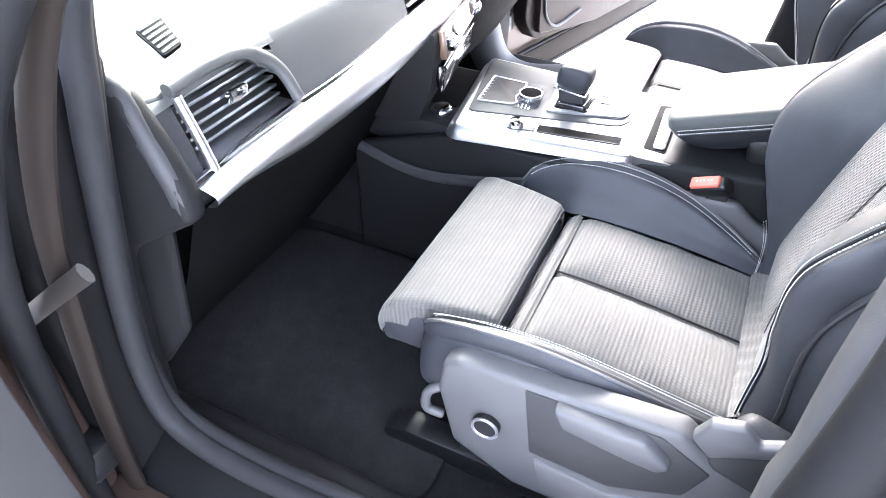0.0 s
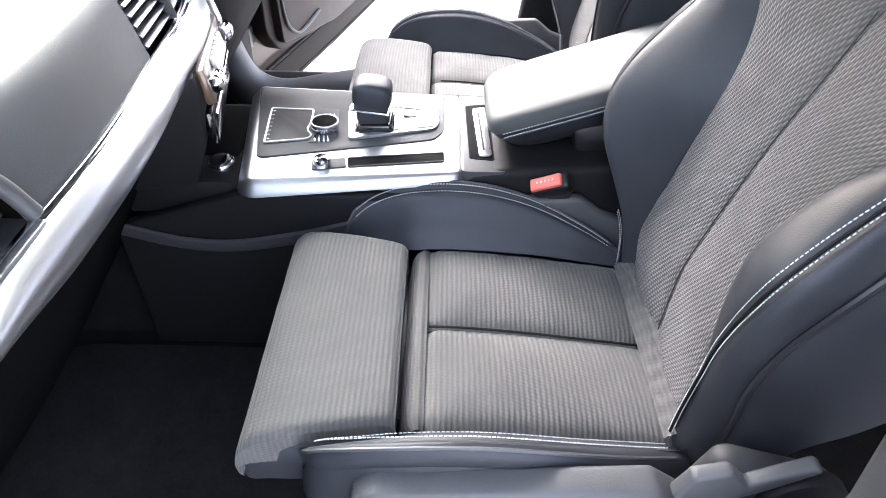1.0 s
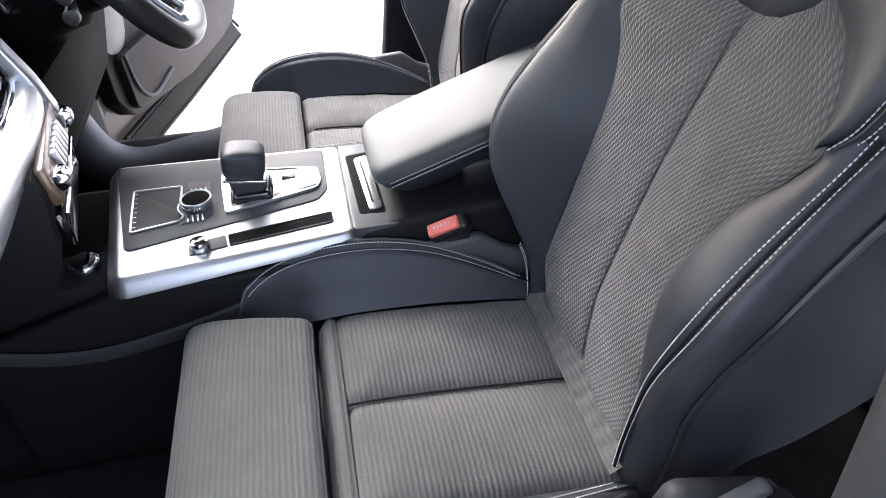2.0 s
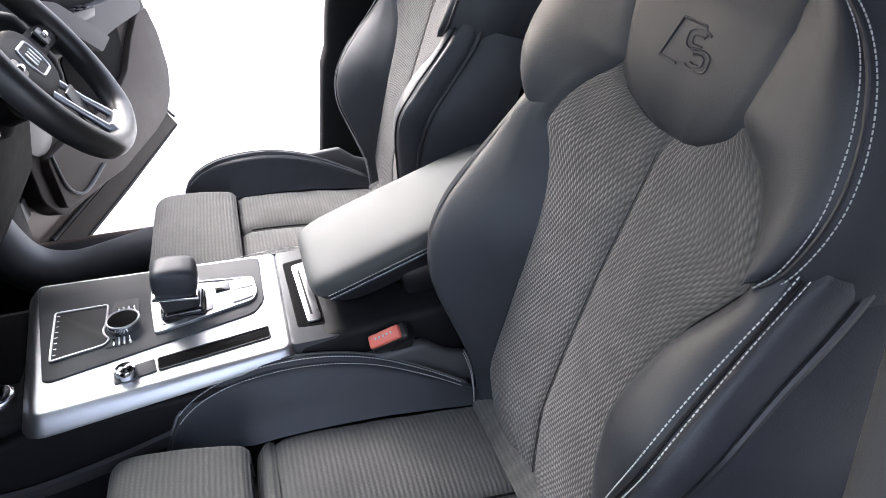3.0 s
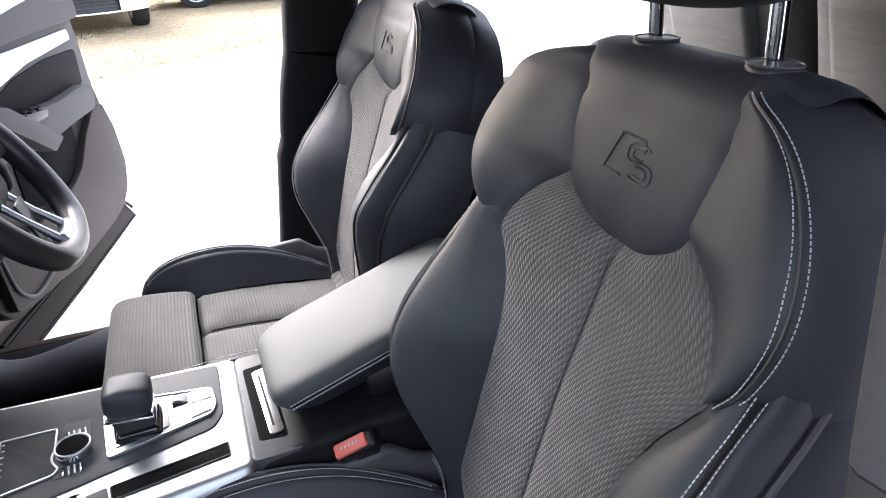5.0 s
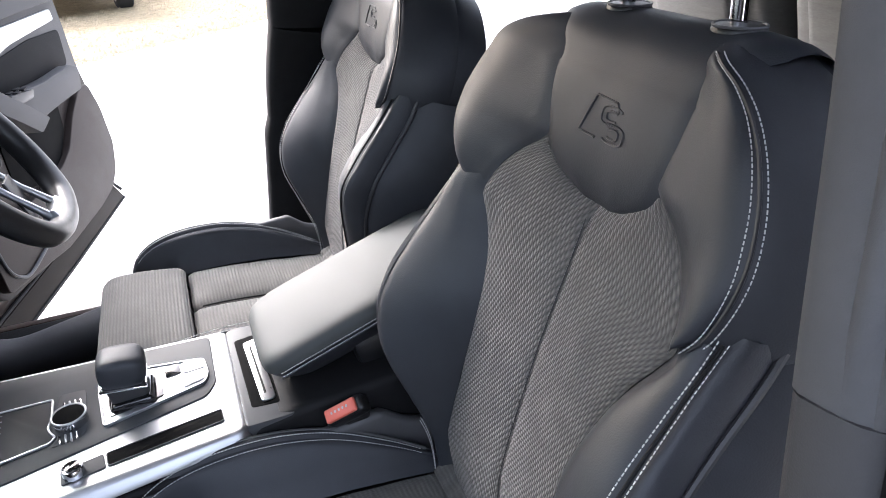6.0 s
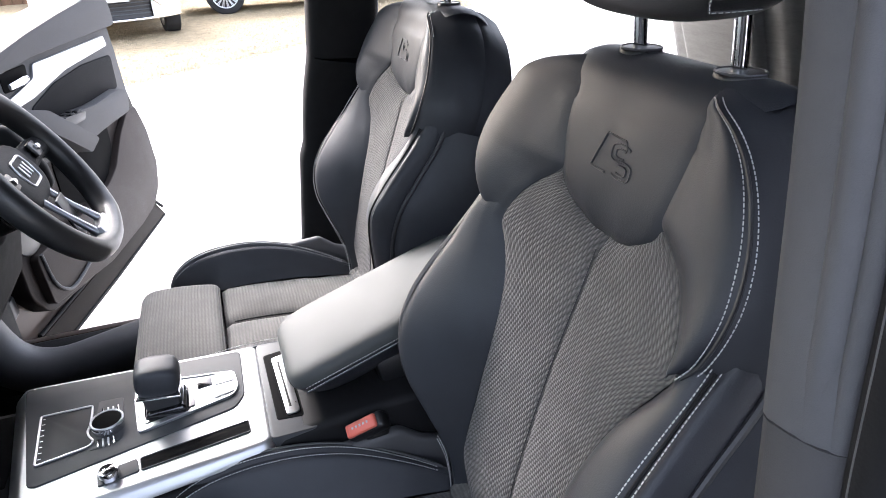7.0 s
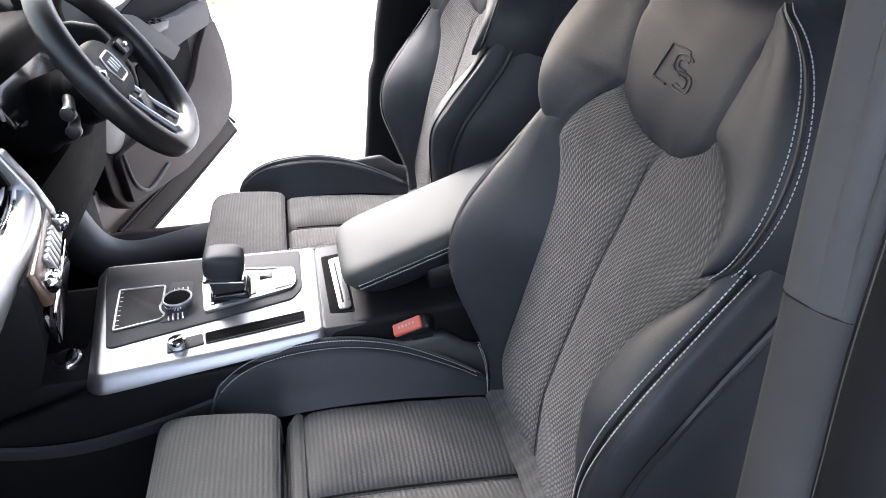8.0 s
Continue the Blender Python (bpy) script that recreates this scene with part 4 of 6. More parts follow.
part("volume_plate", outline(round_pts([(-0.132, 0.314), (-0.107, 0.317), (-0.097, 0.269), (-0.122, 0.265)], 0.003), ZC - 0.004, ZC + 0.0020, 0.0006), SATIN, console)
part("volume_knob", cyl((-0.119, 0.300, ZC + 0.008), (0, 0, 1), 0.0130, 0.013, 0.0120, 0.002, 32), CHROME, console, "chrome volume knob")
part("volume_cap", cyl((-0.119, 0.300, ZC + 0.015), (0, 0, 1), 0.0088, 0.002, None, 0.0006, 28), PIANO, console)
slot = round_pts([(-0.122, 0.263), (-0.097, 0.266), (-0.076, 0.122), (-0.101, 0.121)], 0.004)
# no hole is cut: a near-black plate paints the shade inside the slot
part("storage_slot", outline(slot, ZC - 0.005, ZC + 0.0012, 0.0005), BLACK_SHADE, console, "narrow storage slot, its inner shade a near-black plate")
part("slot_rim", frame_ring(slot, 0.0012, ZC - 0.002, ZC + 0.0022), SATIN, console)
# gear selector
gate = round_pts([(0.062, 0.280), (0.025, 0.279), (-0.050, 0.270), (-0.014, 0.137), (0.006, 0.130), (0.046, 0.134), (0.060, 0.214)], 0.008)
gp = part("gear_gate", outline(gate, ZC, ZC + 0.0048, 0.0015), ALU, console, "silver gear selector plate")
part("gate_frame", frame_ring(gate, 0.0030, ZC + 0.002, ZC + 0.0068), ALU, gp)
part("gate_well", outline(round_pts([(0.042, 0.267), (-0.034, 0.262), (-0.018, 0.193), (0.038, 0.196)], 0.004), ZC + 0.001, ZC + 0.0056, 0.0006), PIANO, gp)
part("brake_button", outline(round_pts([(0.047, 0.193), (0.048, 0.170), (0.024, 0.168), (0.020, 0.189)], 0.002), ZC + 0.002, ZC + 0.0062, 0.001), PIANO, gp)
part("park_button", outline(round_pts([(0.046, 0.166), (0.043, 0.138), (0.022, 0.136), (0.020, 0.164)], 0.003), ZC + 0.002, ZC + 0.0066, 0.001), ALU, gp)
part("hold_button", outline(round_pts([(0.017, 0.164), (0.019, 0.136), (-0.004, 0.135), (-0.012, 0.166)], 0.003), ZC + 0.002, ZC + 0.0066, 0.001), ALU, gp)
part("selector_shaft", prism([(0.206, 0.728), (0.212, 0.766), (0.262, 0.766), (0.256, 0.728)], 0, -0.021, 0.021, 0.008, 3), TRIM, console, "dark leather sleeve of the selector")
part("selector_foot", prism([(0.200, 0.726), (0.206, 0.744), (0.258, 0.742), (0.264, 0.726)], 0, -0.027, 0.030, 0.005, 3), PIANO, console, "gloss black foot of the selector")
part("selector_collar", box((0.000, 0.237, 0.7645), (0.053, 0.060, 0.004), 0.0018, (8, 0, 0)), CHROME, console)


def selector():
    own = bmesh.new()
    bmesh.ops.create_cube(own, size=1)
    bmesh.ops.subdivide_edges(own, edges=own.edges[:], cuts=5, use_grid_fill=True)
    for v in own.verts:
        q = Vector((math.copysign(abs(2 * v.co.x) ** 1.0, v.co.x), math.copysign(abs(2 * v.co.y), v.co.y), 2 * v.co.z))
        k = (abs(q.x) ** 5 + abs(q.y) ** 5 + abs(q.z) ** 5) ** 0.2
        q = q / k * max(abs(q.x), abs(q.y), abs(q.z))
        fl = 1 - 0.16 * (q.z < 0) * abs(q.z) ** 2
        v.co = Vector((q.x * 0.0265 * fl, q.y * 0.0305 * fl, q.z * 0.0225 + 0.003 * (1 - q.y * q.y) * (q.z > 0)))
    own.transform(pose(0.000, 0.235, 0.783, 6, 0, 0))
    return own


part("selector_knob", selector(), LEATHER, console, "black leather gear selector knob", 60)
# shallow tray with a silver plate in front of the armrest
tray = round_pts([(-0.096, 0.046), (0.080, 0.050), (0.074, 0.088), (-0.092, 0.084)], 0.005)
part("tray_surround", outline(round_pts([(-0.126, 0.030), (0.110, 0.030), (0.110, 0.0965), (-0.126, 0.0965)], 0.008), 0.70, 0.7275, 0.003), SATIN, console)
# flat near-black plate paints the shade down in the tray
part("tray_well", outline(tray, 0.710, 0.7285, 0.001), BLACK_SHADE, console)
lid = part("tray_lid", outline(round_pts([(-0.086, 0.050), (0.064, 0.055), (0.058, 0.076), (-0.088, 0.069)], 0.005), 0.722, 0.7315, 0.0015), RIM, console, "silver cup holder lid")
part("lid_slit", box((-0.014, 0.0645, 0.7316), (0.118, 0.0030, 0.0012), 0, (0, 0, 2.2)), DARK_SEAL, lid)
# front bin with starter button
part("front_bin", prism([(0.40, 0.64), (0.40, 0.700), (0.52, 0.700), (0.60, 0.74), (0.60, 0.64)], 0, -0.128, 0.118, 0.006), TRIM_DARK, console)
# shade of the bin's hollow, painted as a near-black plate
part("bin_well", box((0.025, 0.478, 0.6995), (0.16, 0.070, 0.006), 0.002), BLACK_SHADE, console)
part("starter_ring", cyl((-0.085, 0.460, 0.706), (0, 0, 1), 0.0215, 0.010, 0.020, 0.002, 36), CHROME, console, "chrome-ringed start button")
part("starter_button", cyl((-0.085, 0.460, 0.7125), (0, 0, 1), 0.0165, 0.004, None, 0.001, 36), PIANO, console)
part("heel_trim", tube(curve_through([(-0.155, 0.61, 0.630), (-0.158, 0.52, 0.608), (-0.158, 0.44, 0.604), (-0.155, 0.34, 0.620), (-0.152, 0.26, 0.640)], 24), 0.012, 8, squash=(0.5, 1)), TRIM, console, "grey lower trim strip")

# armrest lid, tilted up towards the rear
def armrest_mesh(upper):
    """The lid is two covers that meet in a seam: the cushioned top, coloured paler for the light on it, and the skirt
    below, coloured darker for its shade.
    """
    def sg(v, e):
        return math.copysign(abs(v) ** e, v)
    L, W, T = 0.170, 0.092, 0.040

    def pt(a, b):
        t, f = 2 * math.pi * a, -math.pi / 2 + math.pi * b
        r = sg(math.cos(f), 0.20)
        x, y = W * r * sg(math.cos(t), 0.30), L * r * sg(math.sin(t), 0.26)
        z = T * sg(math.sin(f), 0.36)
        if z > 0:
            z *= 1 + 0.10 * (1 - (x / W) ** 2)
        lean = 1 - 0.34 * min(1, max(0, (0.016 - z) / 0.05)) ** 1.3
        return Vector((x * lean, y * (1 - (1 - lean) * 0.6), z))
    bm = sheet(pt, 72, 36, "")
    bmesh.ops.remove_doubles(bm, verts=bm.verts, dist=0.0005)
    bmesh.ops.recalc_face_normals(bm, faces=bm.faces[:])
    bmesh.ops.delete(bm, geom=[f for f in bm.faces if (f.calc_center_median().z > 0.010) != upper], context="FACES")
    bm.transform(pose(-0.004, -0.108, 0.803, -19, 0, 0))
    return bm


armrest = thing("armrest", (0, -0.1, 0.735), "black leather armrest lid with light stitching on the console", "armrest")
# top and skirt are one leather; light and shade are in their colours
part("lid", armrest_mesh(True), ARM_LIT_LEATHER, armrest, "smooth leather top, light put into its paler colour")
part("lid_skirt", armrest_mesh(False), LEATHER_SIDE, armrest, "leather skirt under the seam, shade put into its darker colour")
part("hinge_block", box((-0.004, -0.17, 0.765), (0.15, 0.20, 0.06), 0.01, (-12, 0, 0)), BLACK, armrest)
m = pose(-0.004, -0.108, 0.803, -19, 0, 0)
bm = None
for z in (0.013, 0.019):
    rows = [(m @ Vector((-0.0918, -0.150 + 0.30 * i / 40, z)), m.to_3x3() @ Vector((-1, 0, 0))) for i in range(41)]
    bm = stitches(rows, 0.0005, bm=bm)
part("lid_stitching", bm, THREAD, armrest, "pale double stitching")
part("lid_seam", tube([m @ Vector((-0.0908, -0.150 + 0.30 * i / 20, 0.0105)) for i in range(21)], 0.0012, 6), PIPING, armrest)

# belt buckle beside the passenger seat
buckle = thing("belt_buckle", (-0.135, -0.04, 0.60), "belt buckle with a red release button beside the seat", "belt buckle", "belt buckles")
part("stem", box((-0.139, -0.040, 0.655), (0.014, 0.034, 0.13), 0.004, (10, 0, 0)), BLACK, buckle)
bk = pose(-0.140, -0.036, 0.715, -34, -30, 0)
hs = box((0, 0, 0), (0.025, 0.060, 0.026), 0.006, seg=3)
hs.transform(bk)
part("housing", hs, BLACK, buckle)
rb = box((0, 0.003, 0.014), (0.019, 0.048, 0.010), 0.003, seg=3)
rb.transform(bk)
button = part("release_button", rb, RED, buckle, "red release button")
for i in range(5):
    wb = box((0.001, -0.009 + 0.006 * i, 0.0192), (0.0034, 0.0026, 0.0005))
    wb.transform(bk)
    part("word_bar", wb, THREAD, button, "small pale lettering bar")
copy_thing(buckle, Matrix.Translation((0.150, -0.045, 0.592)))

# ---- dashboard ----
dash = thing("dashboard", (0, 0.7, 0.60), "soft grey dashboard with a brushed metal strip along its edge", "dashboard")
DX0, DX1 = -0.684, 0.684


EDGE = [(-0.70, 0.437), (-0.60, 0.446), (-0.53, 0.449), (-0.37, 0.446), (-0.25, 0.452), (-0.15, 0.462), (-0.05, 0.470), (0.05, 0.485), (0.11, 0.50), (0.70, 0.50)]


def dash_edge(x):
    """The rearmost line of the dash, which draws back towards the driver."""
    return ease(EDGE, x)


def dash_profile(rows, name, material, label="", sides="", x0=DX0, x1=DX1, n=48, fl=False, nb=None):
    prof = curve_through([(0, *r) for r in rows], nb or 12 * (len(rows) - 1))

    def pt(a, b):
        x = x0 + (x1 - x0) * a
        q = prof[min(len(prof) - 1, round(b * (len(prof) - 1)))]
        return Vector((x, q.y + dash_edge(x), q.z))
    return part(name, sheet(pt, n, len(prof) - 1, sides, 0.004, 0.006, 0, fl), material, dash, label)


STRIP_END = 0.104


def strip_low(x):
    """Lower edge of the metal strip; the strip tapers at the door."""
    f = min(1, max(0, (x + 0.68) / 0.20))
    return 0.880 - 0.024 * f * f * (3 - 2 * f)


def metal_strip(a, b):
    x = DX0 + (STRIP_END - DX0) * a
    lo, e = strip_low(x), dash_edge(x)
    prof = curve_through([(0, e + 0.014, lo - 0.004), (0, e + 0.002, lo), (0, e - 0.004, lo + (0.898 - lo) * 0.35), (0, e - 0.001, lo + (0.898 - lo) * 0.75), (0, e + 0.012, 0.898), (0, e + 0.024, 0.900)], 30)
    return prof[round(b * 30)]


def lower_panel(a, b):
    x = DX0 + (DX1 - DX0) * a
    lo, e = strip_low(x) if x < STRIP_END else 0.80, dash_edge(x) + (0 if x < STRIP_END else 0.05)
    prof = curve_through([(0, e + 0.22, 0.50), (0, e + 0.16, 0.60), (0, e + 0.09, 0.73), (0, e + 0.04, lo - 0.03), (0, e + 0.013, lo - 0.003)], 40)
    q = prof[round(b * 40)]
    return Vector((x, q.y, q.z))


# footwell shade is put into the lower panel's near-black colour
part("lower_panel", sheet(lower_panel, 60, 40, "", flip=False), BLACK_SHADE, dash, "lower dashboard, shade put into its near-black colour")
ms = sheet(lambda a, b: metal_strip(a, b) + Vector((DX0 + (STRIP_END - DX0) * a, 0, 0)), 48, 30, "", flip=False)
part("metal_strip", ms, ALU_DASH, dash, "brushed metal strip")
part("strip_end", prism([(0.482, 0.850), (0.496, 0.90), (0.522, 0.960), (0.57, 0.960), (0.57, 0.850)], 0, STRIP_END - 0.014, STRIP_END + 0.012, 0.006, 3), ALU_DASH, dash, "brushed metal end of the strip")
dash_profile([(0.020, 0.899), (0.024, 0.903), (0.030, 0.9035)], "chrome_line", CHROME, "thin chrome line", nb=6, x1=STRIP_END)
dash_profile([(0.030, 0.902), (0.036, 0.92), (0.046, 0.955), (0.060, 0.982), (0.090, 0.996), (0.15, 1.004), (0.30, 1.012), (0.50, 1.02), (0.64, 1.0)], "upper_cover", DASH, "soft grey upper dashboard", x0=-0.486, x1=-0.150)
dash_profile([(0.052, 0.970), (0.060, 0.982), (0.090, 0.996), (0.15, 1.004), (0.30, 1.012), (0.50, 1.02), (0.64, 1.0)], "centre_cover", DASH, "soft grey dashboard over the centre vents", x0=-0.150, x1=STRIP_END, n=12)
# driver's stretch of the dash top, coloured near black for its shade
dash_profile([(0.10, 0.85), (0.10, 0.94), (0.115, 0.99), (0.15, 1.004), (0.30, 1.012), (0.50, 1.02), (0.64, 1.0)], "driver_cover", BLACK_SHADE, "dashboard before the driver, shade put into its near-black colour", x0=STRIP_END)
dash_profile([(0.052, 0.976), (0.062, 0.984), (0.090, 0.996), (0.15, 1.004), (0.30, 1.012), (0.50, 1.02), (0.64, 1.0)], "upper_corner", DASH, "soft grey dashboard corner", x0=-0.684, x1=-0.478, n=12)
# side vent
vent = part("side_vent", prism([(-0.660, 0.885), (-0.480, 0.885), (-0.480, 0.975), (-0.660, 0.975)], 1, 0.522, 0.56, 0.002), BLACK, dash, "side air vent with horizontal slats")
for i in range(7):
    z = 0.912 + 0.0105 * i
    x1 = -0.490 if z < 0.945 else -0.490 - (z - 0.945) * 1.3
    part("slat", box(((x1 - 0.644) / 2, 0.500 + (z - 0.9) * 0.32, z), (x1 + 0.644, 0.022, 0.0042), 0.0012, (-14, 0, 0)), ALU_DASH, vent)
part("vent_thumb", box((-0.565, 0.492, 0.948), (0.030, 0.012, 0.016), 0.004), CHROME, vent, "chrome vent thumb tab")
part("vent_bar", tube([(-0.648, 0.466, 0.897), (-0.6495, 0.474, 0.93), (-0.651, 0.492, 0.982)], 0.006, 10), ALU_DASH, dash, "bright vent frame")
hood = [(-0.654, 0.500, 0.988), (-0.60, 0.502, 0.990), (-0.545, 0.502, 0.986), (-0.512, 0.498, 0.972), (-0.488, 0.488, 0.945), (-0.477, 0.475, 0.905)]
part("vent_hood", tube(curve_through(hood, 40), 0.008, 10), DASH, dash)
part("vent_side", prism([(0.462, 0.868), (0.480, 0.93), (0.502, 0.988), (0.56, 0.988), (0.56, 0.868)], 0, -0.685, -0.655, 0.006, 2), TRIM, dash, "grey post beside the vent")
part("vent_floor", box((-0.565, 0.500, 0.900), (0.17, 0.07, 0.006), 0.002), ALU_DASH, dash)
# speaker grille on top
GRILLE = [(-0.585, 0.607), (-0.538, 0.615), (-0.576, 0.547), (-0.611, 0.540)]


def sloped(bm):
    """Leans a flat plate with the rise of the dashboard's top."""
    for v in bm.verts:
        v.co.z += (v.co.y - 0.54) * 0.10
    return bm


grille = part("speaker_grille", sloped(prism(round_pts(GRILLE, 0.006), 2, 0.985, 1.0005, 0.001)), BLACK_SHADE, dash, "small striped speaker grille")
for i in range(6):
    f0, f1 = (i + 0.28) / 6, (i + 0.78) / 6
    bar = []
    for f, e in ((f0, 0.08), (f1, 0.08), (f1, 0.92), (f0, 0.92)):
        near = Vector(GRILLE[3]).lerp(Vector(GRILLE[0]), f)
        far = Vector(GRILLE[2]).lerp(Vector(GRILLE[1]), f)
        bar.append(tuple(near.lerp(far, e)))
    part("grille_slot", sloped(prism(bar, 2, 0.99, 1.0018, 0.0004)), SATIN, grille)
part("hood_fillet", prism([(-0.522, 0.968), (-0.484, 0.935), (-0.482, 0.968), (-0.53, 0.974)], 1, 0.4985, 0.52, 0.002), DASH, dash)
# end cap facing the door
cap_pts = [(0.448, 0.872), (0.452, 0.915), (0.475, 0.965), (0.500, 1.008), (0.55, 1.02), (0.80, 1.01), (0.86, 0.80), (0.70, 0.66), (0.60, 0.72), (0.555, 0.800)]
part("end_cap", prism(cap_pts, 0, -0.716, -0.683, 0.012, 3), TRIM_DARK, dash, "grey dashboard end cap")
part("end_cap_bevel", tube(curve_through([(-0.704, 0.462, 0.884), (-0.706, 0.468, 0.92), (-0.704, 0.492, 0.972), (-0.70, 0.518, 1.008), (-0.698, 0.57, 1.018)], 24), 0.012, 10), TRIM, dash, "paler bevel of the end cap")
part("end_cap_driver", prism(cap_pts, 0, 0.683, 0.716, 0.012, 3), DARK_SEAL, dash)
part("knee_end", prism([(0.50, 0.84), (0.53, 0.66), (0.60, 0.56), (0.66, 0.56), (0.66, 0.84)], 0, -0.708, -0.690, 0.01), DARK_SEAL, dash)
# centre stack
def turned(bm):
    """The centre stack stands a little askew, following the dash's edge."""
    bm.transform(Matrix.Translation((0, 0.468, 0)) @ Matrix.Rotation(radians(11), 4, "Z") @ Matrix.Translation((0, -0.460, 0)))
    return bm


part("stack_body", turned(prism([(0.470, 0.868), (0.466, 0.835), (0.478, 0.755), (0.50, 0.70), (0.62, 0.70), (0.62, 0.868)], 0, -0.135, 0.135, 0.006)), TRIM_DARK, dash)
clim = part("climate_panel", turned(box((0.0, 0.463, 0.840), (0.22, 0.014, 0.052), 0.004, (-10, 0, 0))), mat("climate_panel", (0.14, 0.09, 0.06), 0.3, 0.3, bump=0, coat=0.4), dash, "bronze-tinted climate control panel")
for x in (-0.090, 0.090):
    part("temperature_roller", turned(cyl((x, 0.450, 0.842), (1, 0, 0), 0.013, 0.030, None, 0.004, 28)), CHROME, clim, "chrome temperature roller")
for i in range(6):
    part("climate_button", turned(box((-0.044 + 0.0176 * i, 0.4535, 0.842), (0.014, 0.008, 0.030), 0.002, (-10, 0, 0))), ALU, clim)
low = part("lower_switch_panel", turned(box((0.0, 0.468, 0.778), (0.215, 0.016, 0.046), 0.006, (-8, 0, 0))), PIANO, dash, "gloss black switch panel in a silver frame")
part("panel_frame", turned(tube([(x, 0.4595 - 0.14 * (z - 0.778), z) for x, z in ((-0.108, 0.757), (0.108, 0.757), (0.108, 0.800), (-0.108, 0.800))], 0.003, 8, closed=True)), CHROME, low)
for xa, xb in ((-0.148, -0.030), (-0.022, 0.092)):
    xm = (xa + xb) / 2
    v = part("centre_vent", box((xm, dash_edge(xm) + 0.075, 0.936), (xb - xa, 0.05, 0.075), 0.004, (-14, 0, 0)), BLACK_SHADE, dash, "centre air vent")
    for i in range(5):
        z = 0.912 + 0.0125 * i
        part("slat", tube([(x, dash_edge(x) + 0.036 + (z - 0.9) * 0.30, z) for x in (xa + 0.004, xm, xb - 0.004)], 0.0036, 8, squash=(2.2, 0.7)), ALU_DASH, v)
    part("vent_side", box((xb + 0.004, dash_edge(xb) + 0.056, 0.936), (0.006, 0.05, 0.072), 0.002, (-14, 0, -8)), DASH, v)

# instrument cluster
# hood's near-black colour holds its shade
clu = part("cluster_hood", prism([(0.575, 0.97), (0.535, 1.050), (0.55, 1.078), (0.66, 1.072), (0.78, 1.02), (0.78, 0.95)], 0, 0.190, 0.545, 0.012, 3), BLACK_SHADE, dash, "instrument hood, shade put into its near-black colour")
part("cluster_screen", box((0.368, 0.556, 1.000), (0.32, 0.012, 0.105), 0.006, (-22, 0, 0)), SCREEN, clu)
gl = []
for k in range(41):
    t = k / 40
    x = 0.20 + 0.32 * t
    gl.append((x, 0.548, 0.955 + 0.016 * math.cos(4 * math.pi * t) + (0.05 if t < 0.02 or t > 0.98 else 0)))
part("cluster_line", tube(gl, 0.004, 8), ALU_DASH, clu, "silver line round the instruments")
# column colour is deepened to hold the shade behind the wheel
part("column_cover", tube(curve_through([(0.36, 0.62, 0.905), (0.36, 0.52, 0.935), (0.36, 0.45, 0.957)], 10), [0.085] * 4 + [0.075] * 4 + [0.06] * 3, 24, squash=(1, 0.8)), BLACK_SHADE, dash, "black steering column cover, deepened by shade in its colour")
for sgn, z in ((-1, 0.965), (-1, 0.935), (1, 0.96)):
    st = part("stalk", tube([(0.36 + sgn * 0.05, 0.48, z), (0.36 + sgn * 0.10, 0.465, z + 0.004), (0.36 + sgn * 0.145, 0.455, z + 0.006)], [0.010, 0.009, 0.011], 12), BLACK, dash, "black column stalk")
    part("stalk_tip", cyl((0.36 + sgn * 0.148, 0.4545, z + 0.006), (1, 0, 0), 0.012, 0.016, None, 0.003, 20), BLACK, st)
# shade of the driver's footwell, put into the knee panel's colour
part("driver_knee_panel", prism([(0.52, 0.86), (0.56, 0.70), (0.66, 0.55), (0.74, 0.55), (0.74, 0.86)], 0, 0.140, 0.690, 0.01), BLACK_SHADE, dash)

# ---- steering wheel ----
TILT_W = radians(31.5)
wheel_m = Matrix.Translation((0.409, 0.405, 0.988)) @ Matrix.Rotation(radians(1), 4, "Z") @ Matrix.Rotation(-TILT_W, 4, "X")
wheel = new("steering_wheel")
wheel.matrix_world = wheel_m
BASE[wheel.name] = Vector((0, 0, 0))
tagged(wheel, "black leather flat-bottomed steering wheel with metal spokes", "steering wheel")


def rim_point(t):
    """The rim in the wheel's own plane: x to the side, z up, y away from the driver."""
    x, z = 0.174 * math.sin(t), 0.178 * math.cos(t)
    return Vector((x, 0, max(z, -0.166 + 0.06 * x * x / 0.03)))


rim = part("rim", tube([rim_point(2 * math.pi * i / 96) for i in range(96)], 0.0205, 16, closed=True, squash=(1.15, 1.0)), WHEEL_LEATHER, wheel, "black leather rim")
part("rim_stitching", stitches([(rim_point(2 * math.pi * i / 160) * 0.905, rim_point(2 * math.pi * i / 160) * -1) for i in range(161)], 0.001, 0.007, 0.004, 0.0006), THREAD, rim)


def hub():
    own = bmesh.new()
    bmesh.ops.create_uvsphere(own, u_segments=40, v_segments=20, radius=1)
    for v in own.verts:
        x, y, z = v.co
        r = (abs(x) ** 3 + abs(z) ** 3) ** (1 / 3)
        q = max((abs(x) ** 3 + abs(y) ** 3 + abs(z) ** 3) ** (1 / 3), 1e-6)
        v.co = Vector((x / q * 0.100 * (1 - 0.18 * (z / q < 0) * abs(z / q)), 0.038 + y / q * 0.030, z / q * 0.060 + 0.008))
    return own


